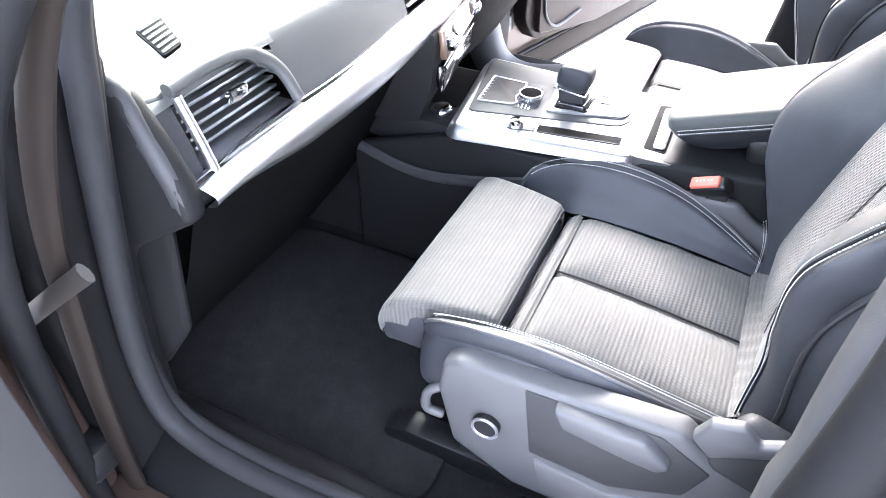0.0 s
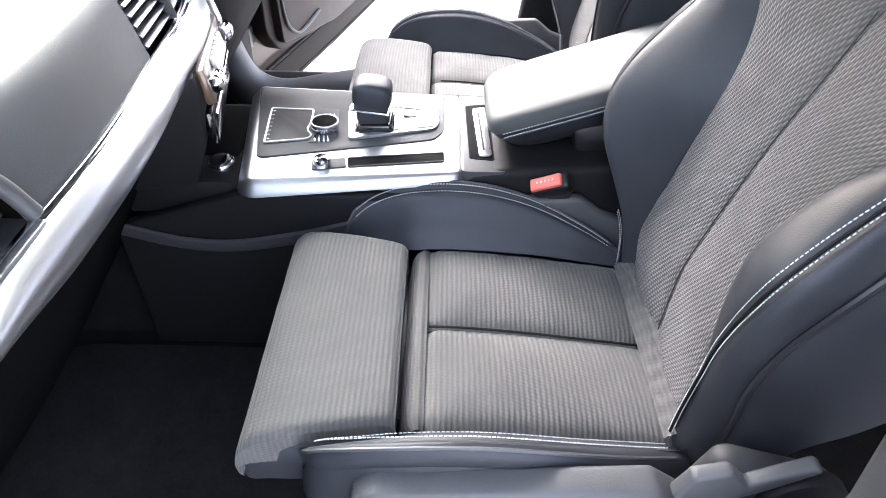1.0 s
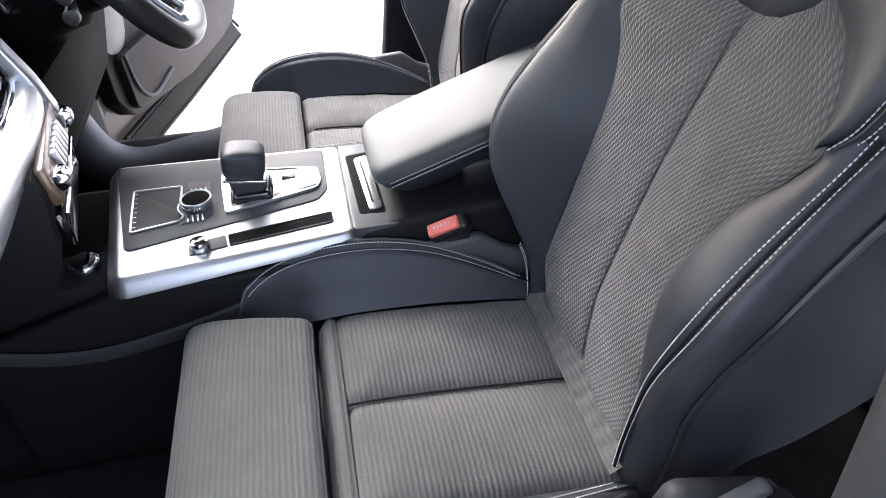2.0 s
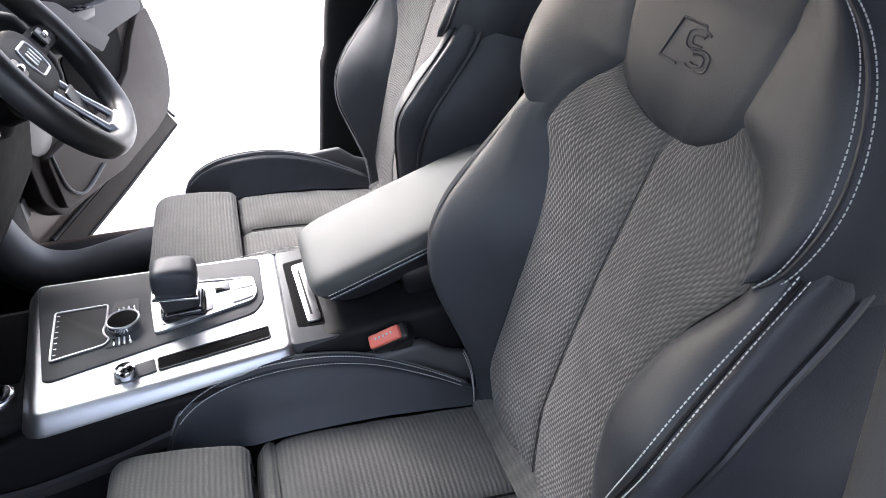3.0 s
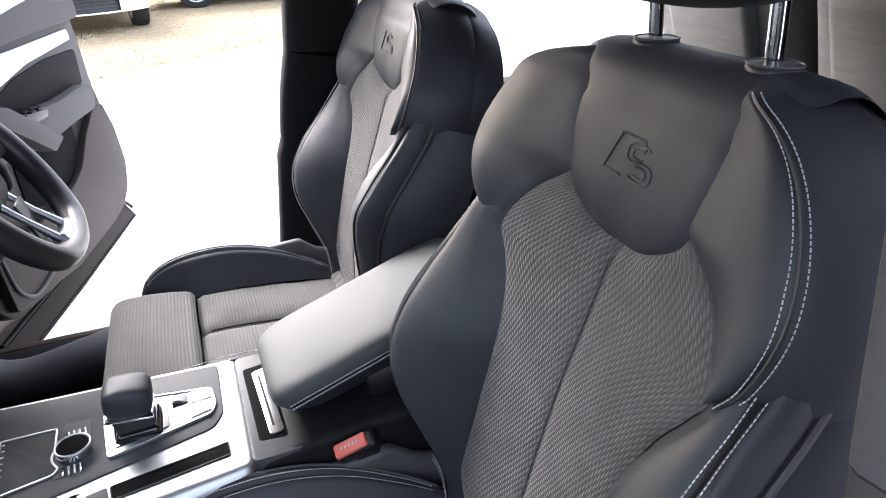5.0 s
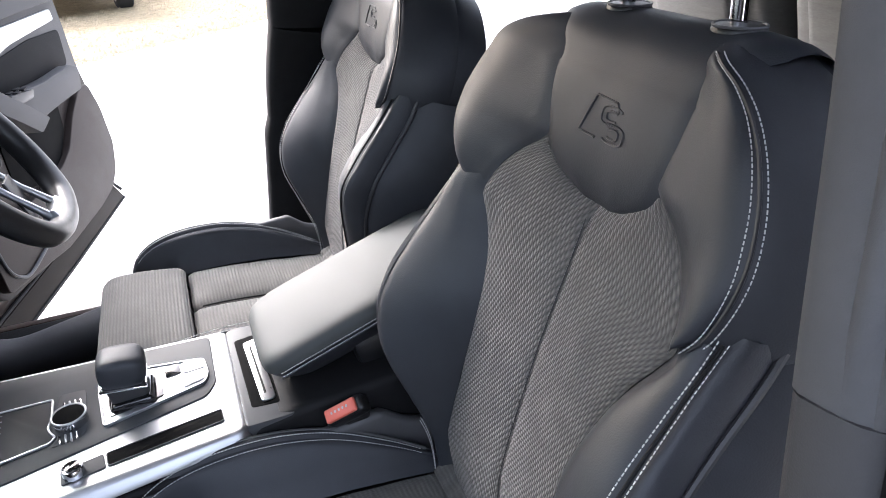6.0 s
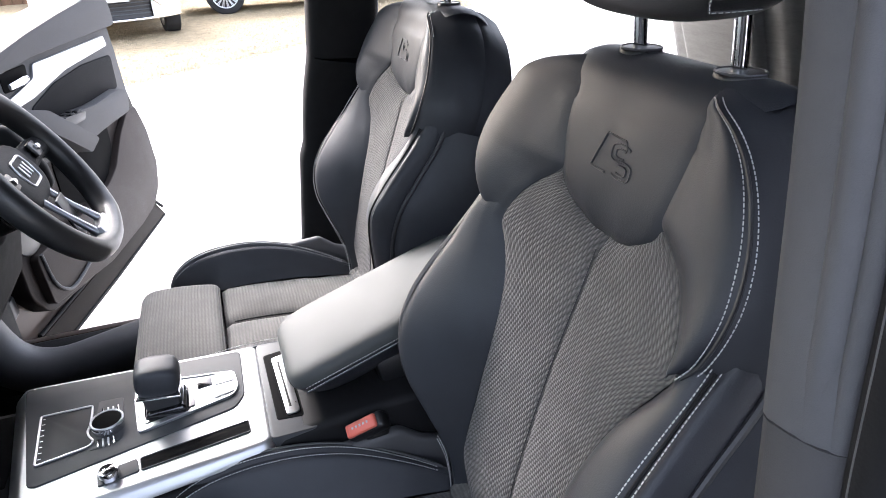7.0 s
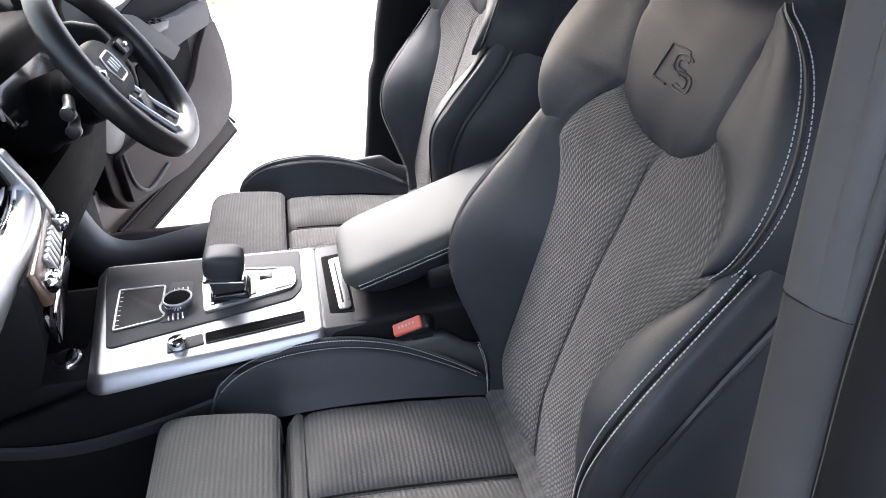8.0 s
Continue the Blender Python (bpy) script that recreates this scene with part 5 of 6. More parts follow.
hub_ob = part("airbag_cover", hub(), TRIM_DARK, wheel, "dark airbag cover with a plain silver badge")
badge_frame = part("badge_frame", tube([(x, 0.0085, z) for x, z in round_pts([(-0.028, -0.016), (0.028, -0.016), (0.037, 0.012), (0.030, 0.036), (-0.030, 0.036), (-0.037, 0.012)], 0.008)], 0.0024, 8, closed=True), ALU, hub_ob, "silver badge frame")
for i in range(3):
    part("badge_bar", box((-0.015 + 0.015 * i, 0.0075, 0.012), (0.005, 0.004, 0.024), 0.001), ALU, badge_frame)
for sgn in (-1, 1):
    part("spoke", tube([(sgn * 0.055, 0.024, 0.016), (sgn * 0.12, 0.014, 0.018), (sgn * 0.176, 0, 0.012)], [0.026, 0.022, 0.018], 14, squash=(0.45, 1)), TRIM_DARK, wheel, "dark side spoke with switches")
    sp = part("spoke_switches", box((sgn * 0.104, 0.004, 0.020), (0.036, 0.010, 0.030), 0.004), BLACK, wheel)
    part("thumb_roller", cyl((sgn * 0.106, -0.003, 0.020), (1, 0, 0), 0.006, 0.012, None, 0.002, 16), CHROME, sp, "chrome thumb roller")
    part("lower_spoke", tube([(sgn * 0.030, 0.022, -0.040), (sgn * 0.030, 0.012, -0.085), (sgn * 0.034, -0.002, -0.140)], [0.0065, 0.0055, 0.008], 10), ALU, wheel, "bright metal lower spoke")
part("spoke_infill", box((0, 0.018, -0.095), (0.052, 0.006, 0.085), 0.003, (14, 0, 0)), BLACK, wheel)
part("spoke_foot", prism([(-0.046, -0.154), (0.046, -0.154), (0.036, -0.130), (0.020, -0.136), (-0.020, -0.136), (-0.036, -0.130)], 1, -0.014, 0.012, 0.005, 3), ALU, wheel, "bright metal foot of the lower spoke")

# ---- car shell: floor, sills, pillars, roof ----
shell = thing("car_shell", (0, 0, 0), "brown car body shell with carpeted floor and open door frames", "car body")
part("floor_pan", prism([(-1.6, 0.30), (-1.6, 0.37), (0.95, 0.37), (1.25, 0.62), (1.25, 0.50), (1.0, 0.30)], 0, -0.70, 0.70, 0.01), CARPET, shell, "black carpet")
part("tunnel", prism([(-0.128, 0.36), (-0.11, 0.50), (-0.08, 0.55), (0.08, 0.55), (0.11, 0.50), (0.118, 0.36)], 1, -1.2, 1.1, 0.01), CARPET, shell)
part("firewall", box((0, 1.22, 0.75), (1.4, 0.06, 0.60), 0.02), CARPET, shell)
for sd in (-1, 1):
    x = sd * 0.70
    sill_pts = [(0.0, 0.30), (0.0, 0.455), (0.012, 0.470), (0.055, 0.472), (0.070, 0.455), (0.095, 0.44), (0.14, 0.42), (0.155, 0.36), (0.14, 0.24), (0.05, 0.22)]
    part("sill", prism([(x + sd * (a - 0.02), b) for a, b in sill_pts], 1, -0.35, 0.74, 0.008), TRIM_DARK, shell, "dark door sill trim")
    if sd > 0:
        part("door_seal", tube([(0.76, 0.645, 0.62), (0.758, 0.640, 0.80), (0.752, 0.640, 0.95), (0.74, 0.66, 1.08), (0.71, 0.62, 1.20), (0.67, 0.50, 1.34), (0.62, 0.32, 1.46)], 0.014, 12), SEAL, shell, "grey rubber door seal")
    else:
        run = [(-0.745, -0.10, 0.474), (-0.752, 0.23, 0.478), (-0.760, 0.44, 0.486), (-0.762, 0.545, 0.53), (-0.762, 0.560, 0.64), (-0.760, 0.545, 0.76), (-0.758, 0.515, 0.90), (-0.755, 0.485, 1.02), (-0.748, 0.455, 1.13), (-0.725, 0.39, 1.24), (-0.69, 0.29, 1.36), (-0.64, 0.15, 1.47)]
        part("door_seal", tube(curve_through(run, 80), 0.015, 14), JAMB_SEAL, shell, "grey rubber door seal")
        part("seal_lip", tube(curve_through([(p[0] + 0.020, p[1] + 0.016, p[2] + 0.004) for p in run], 80), 0.013, 12), JAMB_SEAL, shell)
        # flange takes the darkened paint in place of the jamb's shade
        part("jamb_flange", tube(curve_through([(-0.818, 0.60, 0.36), (-0.822, 0.585, 0.50), (-0.824, 0.560, 0.66), (-0.824, 0.530, 0.80), (-0.822, 0.50, 0.93), (-0.815, 0.450, 1.06), (-0.80, 0.40, 1.16), (-0.77, 0.30, 1.29)], 40), 0.017, 14, squash=(1, 0.6)), SHADED_PAINT, shell, "brown painted jamb flange, shade put into its colour")
        part("check_strap", tube(curve_through([(-0.835, 0.450, 0.905), (-0.840, 0.55, 0.820), (-0.845, 0.680, 0.705)], 12), 0.011, 10, squash=(0.45, 1)), STRAP, shell, "tan metal door check strap")
        part("outer_seal", tube(curve_through([(-0.862, 0.62, 0.36), (-0.866, 0.59, 0.60), (-0.866, 0.54, 0.86), (-0.852, 0.46, 1.06), (-0.81, 0.34, 1.24)], 30), 0.016, 10), SEAL, shell, "black outer door seal")
    if sd > 0:
        part("sill_pad", tube(curve_through([(0.66, -0.16, 0.545), (0.66, 0.10, 0.510), (0.66, 0.40, 0.450), (0.665, 0.56, 0.425), (0.68, 0.66, 0.47), (0.70, 0.72, 0.60)], 30), 0.055, 18), SEAT_TRIM, shell, "grey padded sill beside the driver")
    part("painted_sill", prism([(x + sd * a, b) for a, b in ((0.115, 0.24), (0.115, 0.43), (0.16, 0.415), (0.21, 0.38), (0.22, 0.28), (0.17, 0.20))], 1, -1.2, 0.80, 0.01), PAINT, shell, "brown painted sill")
    hp = [(0.66, 0.30), (0.655, 0.62), (0.66, 1.04), (0.70, 1.08), (0.95, 1.06), (0.95, 0.30)] if sd > 0 else [(0.610, 0.30), (0.590, 0.60), (0.565, 0.78), (0.535, 0.92), (0.505, 1.04), (0.53, 1.10), (0.95, 1.06), (0.95, 0.30)]
    part("hinge_pillar", prism(hp, 0, min(x, x + sd * 0.12), max(x, x + sd * 0.12), 0.015, 3), DARK_SEAL, shell)
    back = 0.0 if sd > 0 else -0.075
    part("painted_pillar", prism([(0.70 + back, 0.28), (0.70 + back, 0.80), (0.70 + back * 1.8, 1.06), (1.0, 1.04), (1.0, 0.28)], 0, min(x + sd * 0.12, x + sd * 0.17), max(x + sd * 0.12, x + sd * 0.17), 0.012, 3), PAINT, shell, "brown painted door jamb")
    for z in (0.52, 0.86):
        part("door_hinge", box((x + sd * 0.145, 0.686 + back, z), (0.05, 0.05, 0.055), 0.008), BLACK, shell)
    part("front_wing", prism([(0.98, 0.30), (0.98, 1.02), (1.9, 0.95), (2.6, 0.80), (2.6, 0.40), (2.2, 0.72), (1.7, 0.72), (1.35, 0.35)], 0, min(x + sd * 0.12, x + sd * 0.22), max(x + sd * 0.12, x + sd * 0.22), 0.02), PAINT, shell)
    ap = curve_through([(x + sd * 0.05, 0.95, 1.00), (x + sd * 0.02, 0.72, 1.16), (x - sd * 0.05, 0.42, 1.38), (x - sd * 0.11, 0.14, 1.50)] if sd > 0 else [(-0.735, 0.66, 1.00), (-0.720, 0.52, 1.13), (-0.665, 0.35, 1.33), (-0.60, 0.14, 1.50)], 20)
    part("a_pillar", tube(ap, 0.042, 14, squash=(0.8, 1)), PILLAR, shell, "grey A-pillar trim")
    # B pillar: fabric-covered upper, plastic lower, joint between them
    f = 0.050 if sd > 0 else 0.044
    up = [(x - sd * 0.115, -0.275 + f, 1.52), (x - sd * 0.060, -0.262 + f, 1.32), (x - sd * 0.020, -0.246 + f, 1.119 if sd < 0 else 1.092)]
    dn = [(x - sd * 0.018, -0.245 + f, 1.117 if sd < 0 else 1.086), (x + sd * 0.015, -0.215 + f, 0.95), (x + sd * 0.030, -0.185 + f, 0.75), (x + sd * 0.030, -0.15 + f, 0.55), (x + sd * 0.025, -0.10 + f, 0.46)]
    if sd > 0:
        up = [(p[0], p[1] - 0.014, p[2]) for p in up]
        dn = [(p[0], p[1] - o, p[2]) for p, o in zip(dn, (0.015, 0.022, 0.032, 0.040, 0.050))]
    if sd < 0:
        up = [(p[0], p[1] - 0.008, p[2]) for p in up]
        dn = [(p[0], p[1] - o, p[2]) for p, o in zip(dn, (0.010, 0.024, 0.056, 0.080, 0.100))]
    if sd < 0:
        roll = [(-0.620, -0.187, 1.50), (-0.657, -0.173, 1.325), (-0.675, -0.166, 1.221), (-0.687, -0.161, 1.12), (-0.700, -0.156, 1.05), (-0.716, -0.150, 0.95), (-0.733, -0.133, 0.75), (-0.740, -0.11, 0.55)]
        part("pillar_seal", tube(curve_through(roll, 60), 0.0105, 14), PILLAR, shell, "grey rubber pillar seal")
        part("seal_lip", tube(curve_through([(p[0] - 0.0125, p[1] + 0.001, p[2]) for p in roll], 60), 0.0060, 12), PILLAR, shell)
        # solid black tube fills in for the dark of the open gap
        part("gap_shade", tube(curve_through([(p[0] - 0.041, p[1] - 0.010, p[2]) for p in roll], 60), 0.026, 14), SEAL, shell, "black tube for the shade in the door gap behind the seal")
        for off in (0.028, 0.037):
            part("gap_edge", tube(curve_through([(p[0] - off, p[1] + 0.011, p[2]) for p in roll], 60), 0.0014, 6), SEAT_TRIM, shell)
    # same trim both sides; the driver's is near black, shade put into its colour
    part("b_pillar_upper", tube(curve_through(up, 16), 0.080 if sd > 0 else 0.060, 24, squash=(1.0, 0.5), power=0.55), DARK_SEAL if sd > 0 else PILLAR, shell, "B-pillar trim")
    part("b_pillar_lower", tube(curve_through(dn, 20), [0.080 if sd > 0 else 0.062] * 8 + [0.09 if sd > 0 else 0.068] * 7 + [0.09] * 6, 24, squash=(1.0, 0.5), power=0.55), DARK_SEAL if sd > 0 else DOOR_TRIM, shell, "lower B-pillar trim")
    part("b_pillar_outer", tube(curve_through([(x - sd * 0.06, -0.27, 1.50), (x + sd * 0.04, -0.25, 1.12), (x + sd * 0.10, -0.22, 0.75), (x + sd * 0.10, -0.17, 0.42)], 16), 0.075, 14, squash=(0.7, 1)), PAINT, shell)
    part("roof_rail", box((sd * 0.585, -0.35, 1.535), (0.12, 1.9, 0.07), 0.025), LINING, shell)
    part("rear_door_trim", prism([(-0.36, 0.42), (-0.36, 0.93), (-1.25, 0.96), (-1.25, 0.42)], 0, min(x + sd * 0.03, x + sd * 0.12), max(x + sd * 0.03, x + sd * 0.12), 0.015), TRIM_DARK, shell)
    part("c_pillar", tube([(x - sd * 0.02, -1.30, 1.05), (x - sd * 0.09, -1.50, 1.48)], 0.08, 12), LINING, shell)
# roof is out of view; its front edge is drawn forward to hold light back
part("roof", prism([(-0.62, 1.50), (-0.55, 1.56), (0, 1.59), (0.55, 1.56), (0.62, 1.50), (0, 1.535)], 1, -1.75, 0.46, 0.008), LINING, shell, "unseen dark grey headlining, drawn forward to shade the seats")
part("roof_skin", prism([(-0.66, 1.515), (-0.57, 1.590), (0, 1.625), (0.57, 1.590), (0.66, 1.515), (0.56, 1.565), (0, 1.595), (-0.56, 1.565)], 1, -1.80, 0.48, 0.006), PAINT, shell, "brown painted roof")
# unseen strip, added to cut windscreen light on the upper backrests
part("header_shade", prism([(0.44, 1.532), (0.47, 1.540), (0.625, 1.418), (0.605, 1.408)], 0, -0.60, 0.60, 0.006), LINING, shell, "unseen dark header over the windscreen, added to shade the seats")
part("windscreen", prism([(1.13, 1.02), (1.135, 1.023), (0.465, 1.552), (0.46, 1.545)], 0, -0.62, 0.62), WINDSCREEN, shell, "tinted windscreen glass")
part("rear_wall", prism([(-1.55, 0.30), (-1.45, 1.10), (-1.50, 1.10), (-1.75, 0.90), (-1.75, 0.30)], 0, -0.72, 0.72, 0.02), TRIM_DARK, shell)
# unseen opaque panes, added to keep light from the rear off the seats
part("rear_side_blocker", prism([(-0.36, 0.93), (-0.36, 1.44), (-1.20, 1.42), (-1.36, 1.00)], 0, -0.70, -0.694), SCREEN, shell, "opaque dark pane, unseen, added to block light")
part("tailgate_blocker", prism([(-1.52, 1.10), (-1.70, 1.50), (-1.705, 1.50), (-1.53, 1.10)], 0, -0.62, 0.62), SCREEN, shell, "opaque dark pane, unseen, added to block light")
part("scuttle", box((0, 1.10, 0.985), (1.40, 0.26, 0.05), 0.01, (-6, 0, 0)), TRIM_DARK, shell)
part("bonnet", prism([(1.15, 1.00), (1.9, 1.03), (2.5, 0.93), (2.65, 0.80), (2.6, 0.60), (1.15, 0.60)], 0, -0.82, 0.82, 0.03, 3), PAINT, shell)
for sd in (-1, 1):
    for y in (1.95, -1.0):
        w = part("road_wheel", cyl((sd * 0.80, y, 0.36), (1, 0, 0), 0.36, 0.24, None, 0.05, 40, 3), TYRE, shell)
        part("rim", cyl((sd * 0.865, y, 0.36), (1, 0, 0), 0.24, 0.12, None, 0.01, 32), RIM, w)

# floor mat in the passenger footwell
solo("floor_mat", prism(round_pts([(-0.66, 0.22), (-0.17, 0.22), (-0.165, 0.75), (-0.30, 0.90), (-0.62, 0.90), (-0.655, 0.72)], 0.05), 2, 0.3705, 0.382, 0.004), MAT_RUG, "black carpet floor mat in the footwell", "floor mat")



# ---- rear bench ----
bench = thing("rear_bench", (0, -1.0, 0.37), "grey and black rear bench with knit centre panels", "car seat")
part("bench_base", box((0, -0.92, 0.50), (1.30, 0.50, 0.26), 0.05), LEATHER_SIDE, bench)
for i, (cx, wd) in enumerate(((-0.40, 0.42), (0.0, 0.30), (0.40, 0.42))):
    part("bench_back", box((cx, -1.17, 0.92), (wd, 0.13, 0.68), 0.04, (-18, 0, 0), 3), BENCH, bench)
    part("bench_insert", box((cx, -1.115, 0.92), (wd * 0.62, 0.06, 0.60), 0.025, (-20, 0, 0), 3), BENCH, bench, "grey knit centre panel")
    part("bench_headrest", box((cx, -1.28, 1.31), (min(0.26, wd * 0.8), 0.09, 0.12), 0.03, (-12, 0, 0), 3), BENCH, bench)

# ---- driver's door, wide open ----
door_m = Matrix.Translation((1.87, 0.38, 0.0)) @ Matrix.Rotation(math.atan2(0.258, -0.966), 4, "Z")
door = new("driver_door")
door.matrix_world = door_m
BASE[door.name] = Vector((0, 0, 0))
FLIPPED.add(door.name)
tagged(door, "open driver's door with grey trim, silver inlay and brown paint", "car door", "car doors")
# own axes: x from the latch edge to the hinges, y out of the cabin is minus, z up


def panel_xz(pts, y0, y1, bevel=0.006, seg=2):
    return prism(pts, 1, y0, y1, bevel, seg)


outer = [(-0.078, 0.287), (0.012, 0.384), (0.03, 0.45), (0.022, 0.56), (0.046, 0.70), (0.106, 0.865), (0.120, 0.99), (0.140, 1.165), (0.95, 1.085), (1.08, 1.04), (1.08, 0.34), (1.02, 0.290), (0.5, 0.282)]
part("door_skin", panel_xz(outer, 0.03, 0.14, 0.008, 3), PAINT, door, "brown painted door shell")
inner = round_pts([(0.15, 0.412), (0.064, 0.445), (0.010, 0.52), (0.006, 0.58), (0.036, 0.70), (0.098, 0.865), (0.112, 0.988), (0.135, 1.130), (0.93, 1.085), (1.02, 1.03), (1.03, 0.52), (0.96, 0.44), (0.60, 0.40)], 0.03)
# shade on the lower door is painted by this darker trim colour
part("door_trim", panel_xz(inner, -0.020, 0.032, 0.010, 3), DOOR_SHADE, door, "lower door trim, shade put into its dark colour")
part("upper_trim", panel_xz(round_pts([(0.104, 0.80), (0.116, 0.988), (0.139, 1.122), (0.93, 1.078), (1.012, 1.025), (1.012, 0.80)], 0.02), -0.0225, 0.0, 0.004, 2), DOOR_TRIM, door, "grey moulded upper door trim")
# darkened paint stands in for shade along the door's bottom edge
part("lower_flange", panel_xz([(-0.068, 0.291), (0.012, 0.376), (0.5, 0.380), (1.02, 0.382), (1.02, 0.296), (0.5, 0.287)], 0.012, 0.029, 0.004, 2), SHADED_PAINT, door, "brown painted lower flange, shade put into its colour")
part("lower_edge_seal", tube([(-0.035, 0.010, 0.342), (0.016, 0.014, 0.388), (0.4, 0.014, 0.390), (1.0, 0.014, 0.392)], 0.006, 8), SEAL, door)
ledge = round_pts([(0.112, 1.082), (0.42, 1.080), (0.70, 1.077), (0.95, 1.058), (1.02, 1.040), (1.00, 1.075), (0.88, 1.104), (0.70, 1.134), (0.50, 1.160), (0.24, 1.188), (0.136, 1.180), (0.114, 1.130)], 0.02)
part("rim_seal", tube([(-0.050, 0.012, 0.302), (0.5, 0.012, 0.300), (1.0, 0.012, 0.308)], 0.004, 8), SEAL, door)
part("window_ledge", panel_xz(ledge, -0.042, 0.090, 0.018, 4), DOOR_TRIM, door, "grey padded window ledge")
part("silver_inlay", panel_xz(round_pts([(0.197, 1.058), (0.189, 1.024), (0.518, 1.008), (0.736, 0.974), (0.866, 0.966), (0.872, 0.992), (0.800, 1.004), (0.706, 1.022), (0.690, 1.056)], 0.010), -0.030, -0.015, 0.005, 3), ALU, door, "brushed silver inlay")
# near-black plate paints the shade behind the release handle
part("handle_recess", panel_xz(round_pts([(0.716, 1.062), (0.722, 1.030), (0.800, 1.010), (0.850, 1.012), (0.850, 1.060)], 0.010), -0.0245, -0.012, 0.003), BLACK_SHADE, door)
part("release_handle", tube([(0.735, -0.030, 1.028), (0.780, -0.042, 1.030), (0.840, -0.036, 1.026)], [0.008, 0.011, 0.008], 10, squash=(0.6, 1)), CHROME, door, "chrome release handle")
part("insert_panel", panel_xz(round_pts([(0.172, 0.992), (0.180, 0.880), (0.46, 0.890), (0.72, 0.905), (0.758, 0.950), (0.599, 0.986), (0.397, 1.000)], 0.02), -0.027, -0.012, 0.006, 3), DOOR_INSERT, door, "dark padded insert")
part("door_armrest", panel_xz(round_pts([(0.195, 0.872), (0.215, 0.806), (0.415, 0.806), (0.632, 0.798), (0.78, 0.82), (0.80, 0.88), (0.66, 0.902), (0.464, 0.888), (0.250, 0.892)], 0.016), -0.062, -0.012, 0.016, 3), DOOR_TRIM, door, "grey door armrest")
sw = part("switch_block", panel_xz(round_pts([(0.560, 0.893), (0.575, 0.872), (0.680, 0.876), (0.690, 0.906)], 0.006), -0.072, -0.030, 0.004), BLACK, door, "black window switches")
for i in range(4):
    part("window_switch", box((0.600 + 0.040 * (i % 2), -0.064 + 0.020 * (i // 2), 0.903), (0.026, 0.014, 0.006), 0.002), TRIM_DARK, sw)
part("pull_grip", panel_xz(round_pts([(0.915, 0.985), (0.814, 0.958), (0.690, 0.885), (0.575, 0.813), (0.645, 0.790), (0.74, 0.85), (0.85, 0.916), (0.93, 0.95)], 0.012), -0.098, -0.050, 0.012, 3), DOOR_TRIM, door, "grey pull grip")
# recess is a flat plate whose near-black colour is its shade
part("grab_recess", panel_xz(round_pts([(0.340, 0.800), (0.345, 0.715), (0.440, 0.632), (0.588, 0.62), (0.74, 0.66), (0.74, 0.80)], 0.02), -0.0245, -0.012, 0.004), BLACK_SHADE, door, "grab recess under the armrest, its shade a near-black plate")
# pocket's brown tint paints reflected light and shade
part("door_pocket", panel_xz(round_pts([(0.115, 0.80), (0.205, 0.794), (0.298, 0.742), (0.395, 0.660), (0.48, 0.632), (0.64, 0.62), (0.985, 0.62), (0.975, 0.47), (0.60, 0.412), (0.30, 0.412), (0.16, 0.425), (0.080, 0.470), (0.036, 0.56), (0.060, 0.70)], 0.02), -0.042, -0.012, 0.016, 3), DOOR_LOW_SHADE, door, "moulded door pocket, shade and brown reflection in its colour")
part("pocket_lip", tube(curve_through([(0.968, -0.044, 0.62), (0.952, -0.046, 0.53), (0.905, -0.046, 0.482), (0.85, -0.046, 0.470), (0.73, -0.046, 0.488)], 20), 0.005, 8), SATIN, door)
part("door_speaker", cyl((0.965, -0.024, 0.70), (0, 1, 0), 0.075, 0.016, None, 0.004, 40), BLACK, door)
part("window_frame", tube(curve_through([(0.13, 0.07, 1.16), (0.15, 0.05, 1.30), (0.20, 0.03, 1.44), (0.35, 0.01, 1.52), (0.60, 0.01, 1.48), (0.90, 0.04, 1.26), (1.05, 0.06, 1.08)], 40), 0.022, 10), BLACK, door, "black window frame, glass lowered")

# ---- passenger door, open towards the front ----
pd_m = Matrix.Translation((-0.93, 0.70, 0.0)) @ Matrix.Rotation(radians(202), 4, "Z")
pdoor = new("passenger_door")
pdoor.matrix_world = pd_m
BASE[pdoor.name] = Vector((0, 0, 0))
tagged(pdoor, "open passenger door with grey trim and black seals", "car door", "car doors")
part("door_skin", panel_xz([(0.0, 0.33), (0.0, 1.04), (0.14, 1.10), (1.0, 1.16), (1.04, 0.80), (1.08, 0.31)], 0.03, 0.14, 0.02, 3), PAINT, pdoor)
part("door_trim", panel_xz(round_pts([(0.06, 0.44), (0.06, 1.03), (0.15, 1.085), (0.98, 1.135), (1.03, 0.62), (1.02, 0.42)], 0.035), 0.138, 0.19, 0.012, 3), DOOR_TRIM, pdoor)

# ---- outside ----
gbm = bmesh.new()
bmesh.ops.create_grid(gbm, x_segments=80, y_segments=80, size=400)
solo("ground", gbm, CONCRETE, "pale sunlit concrete forecourt", "ground", "structure")


def gravel_edge(y):
    return 7.25 - 0.75 * y + 0.10 * noise.noise(Vector((y * 1.3, 0, 0)))


gv = bmesh.new()
rows = []
for i in range(101):
    y = -16 + 32 * i / 100
    rows.append([gv.verts.new((gravel_edge(y) + (46 - gravel_edge(y)) * (j / 40) ** 2, y, 0.005 + (0.012 + 0.012 * noise.noise(Vector((i * 0.7, j * 0.9, 0)))) * min(1, j / 3))) for j in range(41)])
for a, b in zip(rows, rows[1:]):
    for j in range(40):
        gv.faces.new((a[j], a[j + 1], b[j + 1], b[j]))
bmesh.ops.recalc_face_normals(gv, faces=gv.faces[:])
